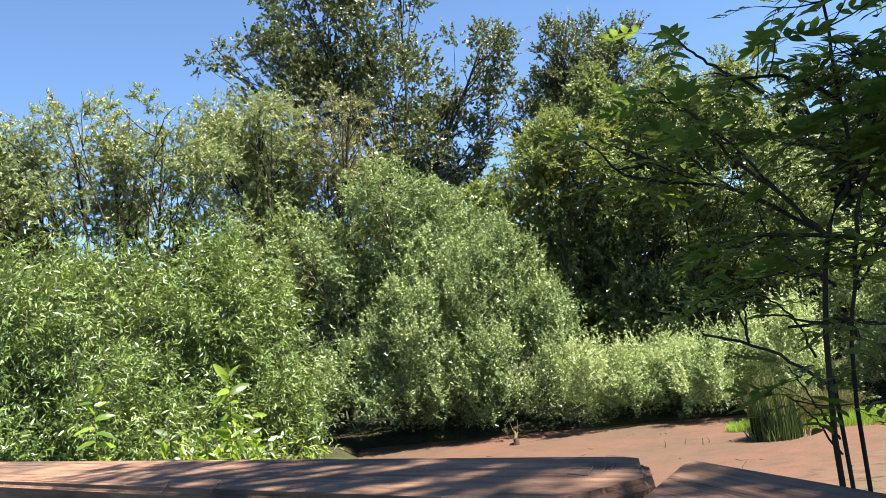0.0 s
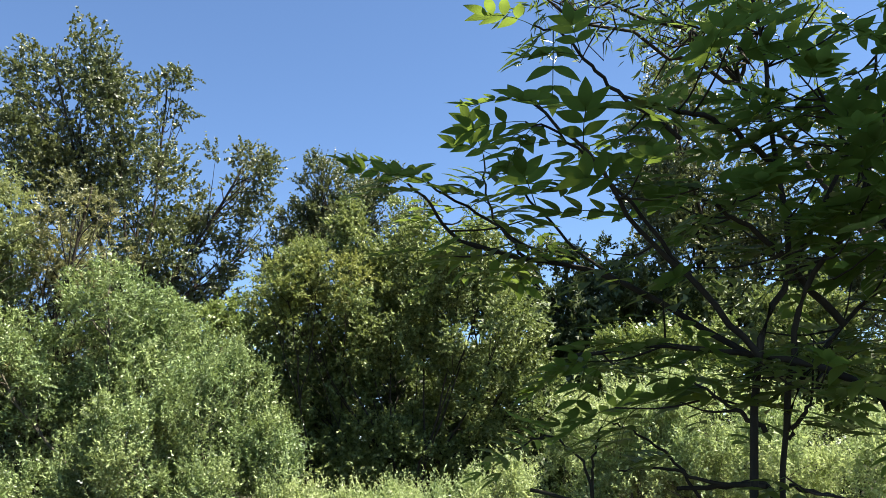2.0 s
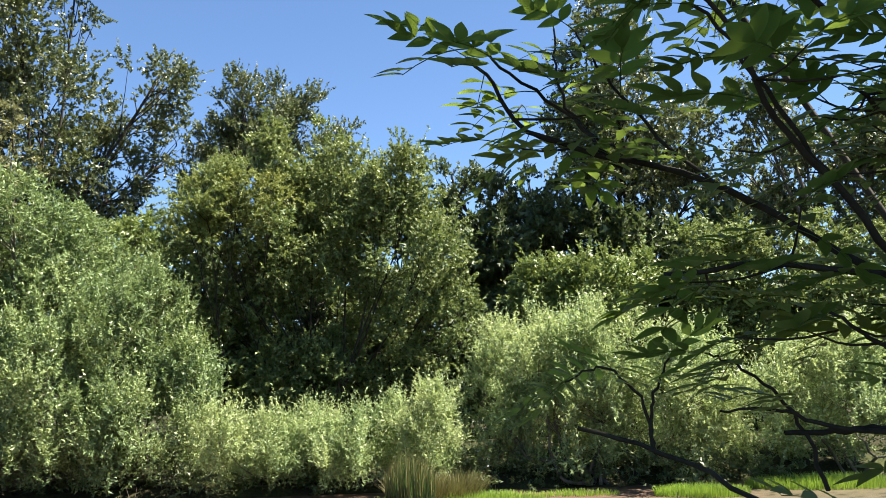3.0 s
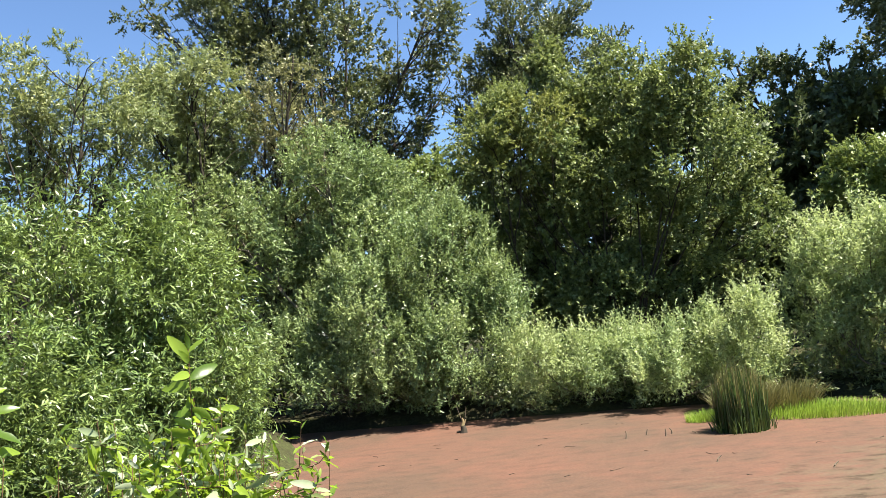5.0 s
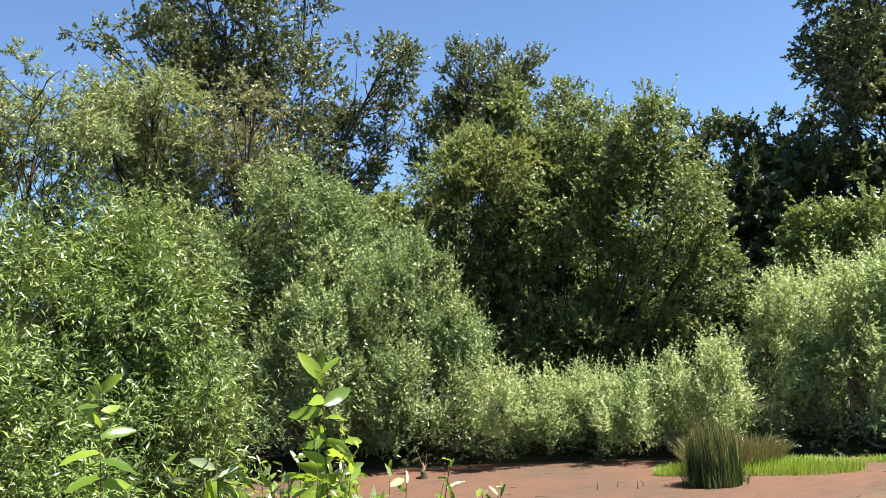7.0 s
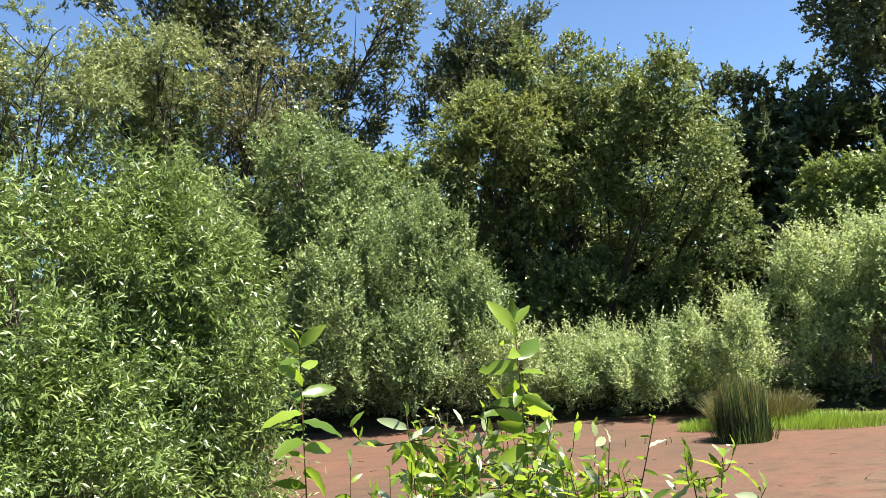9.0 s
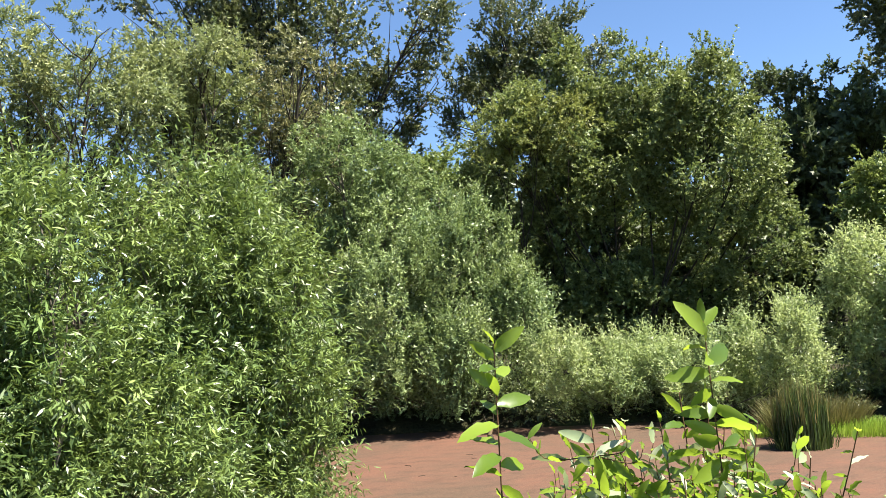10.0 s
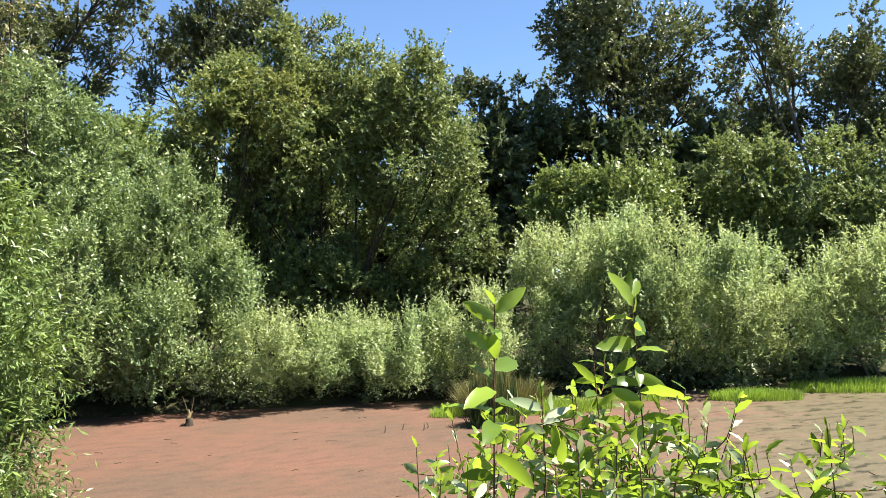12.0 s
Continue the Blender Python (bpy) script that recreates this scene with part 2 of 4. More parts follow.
def slivers(base, way, normal, length, width):
    """Small far leaves: three corners each."""
    side = unit(np.cross(way, normal)) * width[:, None] * 0.55
    v = np.stack([base - side, base + side + way * length[:, None] * 0.25, base + way * length[:, None]], 1)
    return v.reshape(-1, 3), np.arange(3 * len(base)).reshape(-1, 3)


def crown_arrays(lobes, leaves, leaf, rng, per_twig=20, twig=0.4, rise=0.5, clump=0.36, wide=0.4, fill=0.14, clumps=11, shoots=0.06, low=0.03, flat=0.6, loose=0.55, droop=0.12, shape=slivers):
    """Leaves on twigs, twigs in clumps, clumps about the lobes of a crown; uneven outline, gaps between the clumps."""
    lo = np.array(lobes, float)
    area = (lo[:, 3] * lo[:, 3] + 2 * lo[:, 3] * lo[:, 4]) ** 0.9
    share = area / area.sum()
    cc, cr = [], []
    for (x, y, z, r, rz), s in zip(lo, share):
        k = max(5, int(round(clumps * (0.6 + 5 * s))))
        d = unit(rng.normal(size=(k, 3)))
        far = np.where(rng.random(k) < fill, rng.random(k) * 0.7, 0.68 + 0.34 * rng.random(k))[:, None]
        cc.append(np.array((x, y, z)) + d * far * (r, r, rz))
        cr.append(np.full(k, clump * (r + rz) / 2) * rng.uniform(0.45, 1.35, k))
    own = np.repeat(np.arange(len(lo)), [len(c) for c in cc])
    cc, cr = np.concatenate(cc), np.concatenate(cr)
    prob = cr**2
    prob /= prob.sum()
    nt_ = max(1, leaves // per_twig)
    pick = rng.choice(len(cc), nt_, p=prob)
    d = unit(rng.normal(size=(nt_, 3)))
    start = cc[pick] + d * cr[pick, None] * (rng.random(nt_) ** 0.4)[:, None] * (1, 1, flat)
    out = unit(cc[pick] - lo[own[pick], :3] + 1e-6)
    tdir = unit(0.5 * out + 0.45 * d + np.array((0, 0, rise)) + 0.55 * rng.normal(size=(nt_, 3)))
    tl = twig * rng.uniform(0.5, 1.3, nt_)
    long = rng.random(nt_) < shoots
    tl[long] *= 2.0
    tdir[long] = unit(tdir[long] + np.array((0, 0, 0.5 * np.sign(rise))))
    s = (np.arange(per_twig) + 0.5) / per_twig
    base = (start[:, None] + tdir[:, None] * (tl[:, None] * s)[..., None]).reshape(-1, 3)
    base[:, 2] -= (np.tile(s, nt_) ** 2) * np.repeat(tl, per_twig) * 0.25 * (1 - rise)
    td = np.repeat(tdir, per_twig, 0)
    keep = base[:, 2] > low * np.repeat(rng.uniform(0.3, 1.7, nt_), per_twig)
    base, td = base[keep], td[keep]
    n = len(base)
    way = unit(0.6 * td + loose * rng.normal(size=(n, 3)) + np.array((0, 0, -droop)))
    spray = unit(rng.normal(size=(nt_, 3)) * 0.7 + np.array((0, 0, 0.75)) + 0.35 * out)
    nrm = unit(np.repeat(spray, per_twig, 0)[keep] + 0.4 * rng.normal(size=(n, 3)))
    ln = leaf * rng.uniform(0.6, 1.25, n)
    return shape(base, way, nrm, ln, ln * wide), cc, own


def limbs_to(base, lobes, cc, own, rng, radius, stems, fork, fan=0, fan_from=0.0, bare=0.6):
    """Trunk or stems from the base, a limb to every lobe and branches to its clumps."""
    lo = np.array(lobes, float)
    base = np.array(base, float)
    lines = []
    top = lo[:, :3].mean(0)
    roots = [base + np.array((*rng.normal(0, radius * 2.5, 2), 0)) * (stems > 1) for _ in range(stems)]
    crotch = []
    for i, r in enumerate(roots):
        end = r + (top - r) * fork + np.array((*rng.normal(0, 0.5, 2), 0)) * (stems > 1)
        crotch.append(end)
        lines.append((curve_pts([r, r + (end - r) * 0.5 + rng.normal(0, 0.12, 3), end], 9), radius * (1 if stems == 1 else 0.7), radius * 0.55))
    for i, (x, y, z, r, rz) in enumerate(lo):
        a = crotch[int(np.argmin([np.linalg.norm(c[:2] - (x, y)) for c in crotch]))]
        b = np.array((x, y, z))
        m = a + (b - a) * 0.5 + np.array((0, 0, -0.12 * np.linalg.norm((b - a)[:2]))) + rng.normal(0, 0.15, 3)
        lines.append((curve_pts([a, m, b, b + np.array((0, 0, rz * 0.7))], 12, rng, 0.03), radius * 0.5, radius * 0.08))
        for c in cc[own == i][:9]:
            q = m + (b - m) * rng.uniform(0.2, 0.9)
            lines.append((curve_pts([q, (q + c) / 2 + rng.normal(0, 0.1, 3), c], 6, rng, 0.02), radius * 0.2, radius * 0.04))
    for i in range(fan):
        # slender stems that spread from the stool, each with side twigs and a bare tip
        x, y, z, r, rz = lo[i % len(lo)]
        end = np.array((x, y, z)) + rng.uniform(-0.8, 0.8, 3) * (r, r, 0) + (0, 0, rz * rng.uniform(-0.2, bare))
        foot = base + np.array((*rng.normal(0, 0.45, 2), fan_from))
        line = curve_pts([foot, foot + (end - foot) * (0.36, 0.36, 0.3), foot + (end - foot) * (0.74, 0.74, 0.66), end], 16, rng, 0.035)
        lines.append((line, radius * rng.uniform(0.28, 0.48), 0.007))
        for k in range(5):
            a = line[int(rng.integers(7, 15))]
            tip = a + (end - foot) * (0.22, 0.22, 0.12) * rng.uniform(0.6, 1.4) + rng.normal(0, 0.75, 3) * (1, 1, 0.3)
            lines.append((curve_pts([a, (a + tip) / 2 + rng.normal(0, 0.06, 3), tip], 6, rng, 0.02), radius * 0.17, 0.006))
    return tubes(lines, 6)


def with_spires(lobes, many, seed):
    """The lobes of a bush, and slim upright shoots that break its outline."""
    rng = np.random.default_rng(seed)
    lo = [tuple(q) for q in lobes]
    high = [q for q in lo if q[2] > 0.8 and q[3] > 0.4]
    for _ in range(many):
        x, y, z, r, rz = high[int(rng.integers(0, len(high)))]
        a, d = rng.random() * 2 * np.pi, r * rng.uniform(0.15, 0.9)
        top = z + rz * math.sqrt(1 - (d / r) ** 2)
        lo.append((x + d * math.cos(a), y + d * math.sin(a), top + rng.uniform(-0.1, 0.15) * rz, rng.uniform(0.12, 0.26) * r, rng.uniform(0.35, 0.75) * rz))
    return lo


def tree(name, label, lobes, leaves, leaf, mat, base=None, seed=0, bark=BARK, radius=0.16, stems=1, fork=0.55, ground=0.15, category="tree", group="", fan=0, fan_from=0.0, bare=0.6, spires=0, **more):
    rng = np.random.default_rng(seed)
    lo = np.array(lobes, float)
    if base is None:
        w = lo[:, 3] ** 2
        base = (*((lo[:, :2] * w[:, None]).sum(0) / w.sum()), ground)
    ob = tagged(new(name), label, category, group)
    ob.location = base
    (v, f), cc, own = crown_arrays(with_spires(lobes, spires, seed), leaves, leaf, rng, **more)
    v[:, 2] = np.maximum(v[:, 2], 0.03)
    off = np.array(base)
    tv, tf = limbs_to((*base[:2], base[2] - 0.12), lobes, cc, own, rng, radius, stems, fork, fan, fan_from, bare)
    part("trunk", mesh_of("trunk", tv - off, tf, bark), ob)
    part("crown", mesh_of("crown", v - off, f, mat), ob)
    return ob


# ---- ground and pond ----
SHORE = [(-2.31, 8.62), (-2.9, 12.63), (-2.9, 16.04), (-2.3, 20.04), (-3.10, 25.90), (-0.40, 25.00), (2.05, 24.15), (5.15, 22.95), (7.05, 22.05), (9.95, 20.50), (11.90, 19.20),
         (13.90, 18.60), (15.80, 18.30), (20.00, 16.20), (26.81, 11.50), (31.02, 4.63), (23.21, -1.61), (11.15, 0.03), (5.51, 4.46), (1.42, 7.54)]


def inside_distance(x, y):
    """Metres from the shore line, positive on the pond."""
    p = np.array(SHORE)
    q = np.roll(p, -1, 0)
    best = np.full(x.shape, 1e9)
    odd = np.zeros(x.shape, bool)
    for (ax, ay), (bx, by) in zip(p, q):
        t = np.clip(((x - ax) * (bx - ax) + (y - ay) * (by - ay)) / ((bx - ax) ** 2 + (by - ay) ** 2), 0, 1)
        best = np.minimum(best, np.hypot(x - ax - t * (bx - ax), y - ay - t * (by - ay)))
        cross = (ay > y) != (by > y)
        odd ^= cross & (x < (bx - ax) * (y - ay) / (by - ay + 1e-12) + ax)
    return np.where(odd, best, -best)


def ground_height(x, y):
    x, y = np.asarray(x, float), np.asarray(y, float)
    d = inside_distance(x, y)
    near = 1 / (1 + np.exp(np.clip((y - 8.0 + 0.15 * x) * 1.2, -30, 30)))
    bank = near * np.minimum(1.08, 0.42 * -d) + (1 - near) * np.minimum(0.22, 0.9 * -d) + (1 - near) * np.minimum(0.25, 0.1 * -d)
    return np.where(d > 0, -np.minimum(0.5, 0.5 * d), bank) + 0.015 * np.sin(x * 2.3) * np.cos(y * 1.9) * (d < -0.3)


def sheet(name, xs, ys, z, mat):
    gx, gy = np.meshgrid(xs, ys, indexing="ij")
    v = np.stack([gx, gy, z(gx, gy)], -1).reshape(-1, 3)
    a, b = np.meshgrid(np.arange(len(xs) - 1), np.arange(len(ys) - 1), indexing="ij")
    n = len(ys)
    f = np.stack([a * n + b, (a + 1) * n + b, (a + 1) * n + b + 1, a * n + b + 1], -1).reshape(-1, 4)
    return new(name, mesh_of(name, v, f, mat))


def spread(a, b, fine, far):
    mid = np.arange(a, b, fine)
    grow = fine * 1.35 ** np.arange(1, 40)
    grow = np.cumsum(grow)
    grow = grow[grow < far]
    return np.concatenate([(a - grow)[::-1], mid, mid[-1] + grow])


tagged(sheet("ground", spread(-16, 34, 0.4, 3000), spread(-6, 34, 0.4, 3000), ground_height, ground_material()), "dark mossy soil bank around the pond", "ground", kind="structure")
tagged(sheet("pond_water", np.linspace(-4.5, 31, 60), np.linspace(-4, 26, 60), lambda x, y: 0 * x, pond_material()),
       "still pond covered with a red-brown mat of floating fern", "water", kind="structure")


# ---- trees of the far bank ----
tree("poplar_tree", "tall dark green poplar with an open airy crown", [(-5.7, 43.5, 22.5, 2.7, 2.6), (-3.4, 44.5, 22.6, 1.7, 1.9), (-4.8, 45.1, 20.3, 4.0, 2.8), (-11.0, 45.2, 20.6, 1.35, 0.95), (-8.4, 44.1, 19.3, 2.25, 1.44), (-0.5, 45.1, 22.3, 1.2, 1.7), (3.5, 44.8, 18.6, 1.85, 1.35), (2.5, 46.8, 16.9, 2.44, 2.13), (4.6, 48.4, 15.9, 1.28, 1.34), (-1.8, 45.9, 17.2, 3.53, 2.90), (-6.3, 46.6, 17.9, 3.65, 2.65), (-1.3, 46.1, 13.4, 3.17, 2.53), (-0.6, 47.4, 14.7, 1.96, 1.63), (0.6, 49.3, 13.0, 2.01, 1.68), (-1.6, 47.1, 12.2, 1.92, 1.61), (2.2, 48.9, 11.3, 1.66, 1.49), (1.4, 45.8, 15.1, 1.11, 1.27), (2.2, 46.5, 13.6, 1.20, 1.10), (3.0, 47.5, 12.6, 1.00, 1.00), (1.1, 46.5, 15.1, 1.50, 1.20)], 164000, 0.148, POPLAR, base=(-3.1, 45.6, 0.3), seed=1, bark=DARK_BARK, radius=0.2, fork=0.6, clump=0.4, twig=0.5, wide=0.7, clumps=13, fill=0.15, flat=0.95)
tree("poplar_tree", "grey-green poplar with upright boughs behind the pond", [(7.8, 44.6, 17.4, 1.30, 2.32), (10.5, 45.5, 17.6, 1.53, 2.07), (9.2, 47.8, 16.1, 2.63, 1.97), (12.5, 44.9, 15.8, 1.32, 1.01), (13.7, 45.7, 16.8, 0.72, 0.58), (7.2, 45.3, 15.8, 1.39, 1.24), (5.8, 47.4, 14.2, 1.02, 1.59), (11.7, 47.7, 14.6, 2.30, 1.65)], 80000, 0.135, POPLAR, seed=2, base=(9.0, 46.2, 0.4), bark=DARK_BARK, radius=0.18, fork=0.6, clump=0.38, twig=0.5, rise=0.9, wide=0.7, flat=0.95)
tree("willow_tree", "many-stemmed willow with a thin yellow-green crown", [(-11.7, 21.8, 8.3, 1.37, 1.37), (-11.2, 22.8, 9.3, 1.06, 0.88), (-11.1, 23.8, 8.9, 1.27, 1.09), (-9.6, 23.0, 9.6, 1.39, 0.96), (-8.9, 24.3, 9.2, 1.43, 1.07), (-7.3, 23.6, 9.2, 1.37, 1.03), (-6.7, 24.8, 8.7, 1.23, 1.06), (-8.6, 25.1, 8.0, 1.82, 0.82), (-10.3, 23.2, 7.5, 1.39, 0.87), (-11.8, 23.3, 7.6, 1.07, 1.25), (-6.0, 24.6, 6.7, 1.03, 0.86), (-11.4, 23.5, 6.2, 0.9, 0.7), (-6.0, 26.0, 5.1, 1.2, 1.2)], 84000, 0.13, OLIVE, spires=24, seed=3, base=(-8.6, 23.8, 0.3), bark=DARK_BARK, radius=0.11, stems=5, fork=0.33, fan=24, fan_from=2.2, bare=1.15, twig=0.4, rise=0.35, wide=0.32, flat=1.0, clump=0.44, clumps=16)
tree("willow_tree", "olive-yellow willow on the far bank", [(-5.1, 25.9, 10.4, 1.20, 0.77), (-5.0, 27.2, 9.3, 1.33, 1.23), (-6.0, 28.0, 8.5, 1.17, 1.17), (-6.5, 26.2, 9.9, 0.94, 0.94), (-5.0, 28.0, 7.6, 1.16, 1.16), (-5.3, 26.9, 6.0, 1.11, 1.29)], 66000, 0.132, OLIVE, spires=12, seed=4, bark=DARK_BARK, radius=0.12, stems=3, fan=12, fan_from=1.5, fork=0.55, twig=0.4, rise=0.35, wide=0.32, flat=1.0, clump=0.44, clumps=16)
tree("willow_tree", "brownish olive willow with dry upper twigs", [(-2.2, 27.3, 10.9, 0.92, 0.61), (-2.7, 28.4, 9.9, 1.38, 1.38), (-4.0, 29.5, 8.5, 1.22, 1.42), (-2.3, 28.4, 8.0, 1.16, 1.16), (-3.4, 29.5, 6.6, 1.30, 1.20), (-4.6, 28.0, 6.0, 1.15, 1.15), (-2.6, 29.3, 4.8, 1.38, 1.57), (-4.6, 29.9, 4.3, 1.62, 1.42)], 70000, 0.132, BROWNISH, seed=5, bark=DARK_BARK, radius=0.13, stems=3, fan=14, fan_from=1.5, fork=0.5, twig=0.4, rise=0.35, wide=0.34, flat=1.0, clump=0.44, clumps=16)
tree("willow_tree", "grey-green bushy willow on the far bank", [(-1.4, 26.1, 7.4, 1.23, 0.99), (-0.1, 27.0, 6.7, 1.10, 1.02), (-2.2, 27.8, 5.9, 1.57, 1.40), (-0.6, 26.8, 5.2, 1.67, 1.34), (-3.1, 27.5, 4.4, 1.38, 1.38), (-4.0, 26.1, 5.5, 1.32, 1.32), (1.1, 27.1, 5.6, 1.02, 1.02)], 88300, 0.114, GREY, spires=26, seed=6, radius=0.12, stems=4, fork=0.4, twig=0.34, per_twig=13, wide=0.4, flat=1.7, clump=0.21, clumps=26)
tree("young_tree", "small bright yellow-green young tree", [(0.9, 30.0, 7.5, 1.05, 0.80), (1.9, 30.7, 7.9, 0.79, 0.69), (2.3, 31.7, 6.9, 0.91, 1.01)], 22000, 0.111, LIME, seed=7, radius=0.09, twig=0.4, wide=0.7)
tree("willow_bush", "grey-green willow bush overhanging the water", [(-0.4, 24.1, 3.2, 1.15, 1.15), (1.1, 24.7, 4.2, 1.18, 1.18), (2.3, 25.2, 3.3, 1.07, 1.37), (3.0, 24.2, 2.5, 0.61, 1.17), (0.1, 25.1, 1.8, 1.65, 1.28), (1.7, 24.0, 1.5, 1.51, 1.15), (-1.6, 24.8, 2.8, 0.89, 1.33), (2.0, 25.2, 4.9, 0.61, 0.76), (-1.7, 24.4, 1.1, 1.17, 0.73), (-0.4, 25.8, 0.6, 1.40, 0.54), (1.0, 24.7, 0.6, 1.34, 0.52), (2.5, 25.2, 0.6, 1.07, 0.61), (-2.9, 25.3, 1.7, 1.07, 1.07)], 144000, 0.105, GREY, spires=44, seed=8, base=(1.6, 26.0, 0.2), radius=0.08, stems=6, fork=0.35, twig=0.34, per_twig=13, rise=1.1, wide=0.4, ground=0.05, category="bush", shoots=0.28, low=0.8, flat=1.7, clump=0.21, clumps=26)
tree("alder_tree", "broad round green tree with many thin trunks", [(4.5, 28.6, 8.8, 1.47, 1.03), (6.1, 29.1, 9.3, 1.71, 1.37), (8.5, 28.9, 9.6, 1.42, 1.42), (9.7, 27.5, 9.3, 1.47, 1.42), (7.6, 29.3, 8.1, 2.74, 2.05), (9.9, 27.2, 7.3, 1.87, 1.77), (11.0, 29.0, 5.3, 1.88, 1.49), (10.7, 27.4, 9.2, 1.12, 1.22), (11.2, 27.3, 7.6, 1.07, 1.12), (12.0, 28.0, 6.2, 1.01, 0.86), (12.2, 28.0, 4.8, 1.06, 0.86), (12.4, 27.9, 4.0, 0.86, 0.60), (11.7, 27.8, 2.9, 0.91, 0.60), (7.8, 29.3, 2.9, 1.74, 1.23), (5.3, 30.0, 3.0, 1.34, 1.12), (10.5, 29.0, 2.8, 1.23, 1.03), (4.4, 30.0, 5.6, 1.21, 1.21), (4.8, 29.4, 6.6, 1.90, 1.70), (8.0, 30.5, 5.7, 2.62, 2.22), (6.7, 30.2, 4.1, 2.15, 1.57), (9.7, 30.2, 3.9, 2.02, 1.61), (5.0, 31.8, 4.6, 1.43, 1.53), (7.0, 30.6, 2.5, 2.38, 1.00), (9.7, 30.7, 2.3, 1.84, 1.03), (3.8, 28.9, 8.3, 0.93, 1.12), (3.2, 30.1, 6.8, 0.87, 1.16)], 258000, 0.108, ALDER, spires=40, seed=9, base=(7.6, 29.2, 0.3), bark=DARK_BARK, radius=0.075, stems=7, fan=3, fork=0.45, twig=0.36, per_twig=14, wide=0.66, clumps=26, clump=0.29, flat=0.85)
tree("maple_tree", "dense dark green maple in the back row", [(15.0, 33.7, 11.0, 0.97, 1.10), (16.9, 34.1, 10.4, 1.51, 1.26), (18.9, 34.0, 10.5, 1.55, 1.55), (17.4, 33.7, 7.4, 1.85, 2.47), (19.6, 33.5, 7.7, 1.53, 2.04), (17.5, 33.2, 4.7, 1.83, 1.70), (16.0, 35.2, 7.3, 1.76, 2.51), (21.2, 33.2, 5.4, 1.55, 1.55)], 84000, 0.142, MAPLE, seed=10, bark=DARK_BARK, radius=0.26, wide=0.8, twig=0.5)
tree("maple_tree", "dark green tree behind the broad round tree", [(10.2, 33.7, 9.6, 2.30, 1.96), (13.4, 33.7, 9.0, 1.90, 2.26), (8.1, 36.6, 9.7, 2.20, 1.96), (13.4, 33.6, 6.2, 2.10, 2.10), (8.8, 36.2, 7.4, 2.41, 2.17)], 56000, 0.189, MAPLE, seed=21, bark=DARK_BARK, radius=0.2, wide=0.8, twig=0.5, fill=0.5, clumps=20)
tree("poplar_tree", "tall dark poplar with a broad crown", [(20.8, 29.9, 13.5, 2.75, 2.00), (20.5, 32.2, 12.4, 1.55, 1.42), (24.1, 30.4, 12.7, 2.26, 2.12), (21.6, 31.1, 10.4, 2.54, 2.03), (24.2, 30.4, 9.7, 2.09, 1.83), (20.3, 29.4, 15.6, 2.13, 1.50), (20.4, 29.8, 17.7, 1.42, 1.29), (23.1, 32.6, 8.0, 2.66, 1.86), (24.0, 28.7, 10.6, 1.52, 1.27)], 106000, 0.14, POPLAR, seed=11, base=(21.6, 30.2, 0.4), bark=DARK_BARK, radius=0.2, fork=0.6, wide=0.7, twig=0.5, clump=0.38, flat=0.95)
tree("poplar_tree", "green poplar in the back row with a light grey trunk", [(26.3, 27.2, 13.3, 1.53, 1.58), (28.5, 27.1, 11.6, 2.44, 2.04), (28.2, 29.7, 10.9, 2.10, 1.82), (29.3, 25.6, 10.1, 2.00, 2.00), (30.6, 24.8, 12.4, 1.65, 1.65), (26.3, 26.5, 14.8, 1.18, 1.58), (31.3, 23.4, 10.5, 2.44, 3.26), (30.5, 27.5, 8.3, 3.35, 2.24), (26.9, 29.1, 8.4, 2.14, 1.60)], 100000, 0.14, POPLAR, seed=12, base=(28.4, 26.0, 0.4), radius=0.2, fork=0.55, wide=0.7, twig=0.5, clump=0.38, flat=0.95)
tree("young_tree", "sunlit yellow-green young tree behind the willows", [(13.5, 24.0, 5.7, 0.89, 0.64), (14.2, 24.6, 4.9, 1.10, 0.73), (14.0, 25.8, 5.4, 0.47, 0.53)], 22000, 0.115, LIME, spires=8, seed=13, radius=0.08, twig=0.4, wide=0.7)
tree("young_tree", "small sunlit tree with upright green shoots", [(14.7, 22.5, 5.2, 0.73, 0.84), (15.4, 22.9, 4.5, 1.08, 0.72), (16.4, 23.0, 5.4, 0.46, 0.65)], 20000, 0.115, LIME, spires=8, seed=14, radius=0.08, twig=0.5, rise=0.9, wide=0.7)
tree("young_tree", "round green young tree behind the willows", [(16.9, 20.0, 5.9, 1.08, 0.84), (17.6, 20.6, 4.7, 1.26, 1.35), (18.0, 21.5, 3.7, 1.11, 0.93)], 45600, 0.106, ALDER, spires=8, seed=15, radius=0.09, stems=2, twig=0.4, wide=0.66)
tree("young_tree", "green young tree at the end of the pond", [(18.0, 18.9, 4.3, 0.87, 0.96), (19.3, 18.3, 5.4, 1.17, 1.53), (19.9, 19.0, 3.8, 1.48, 1.20), (19.6, 17.2, 4.3, 1.24, 1.59), (18.7, 20.0, 3.6, 0.91, 0.91)], 58000, 0.106, ALDER, spires=10, seed=16, radius=0.1, stems=2, twig=0.4, wide=0.66)
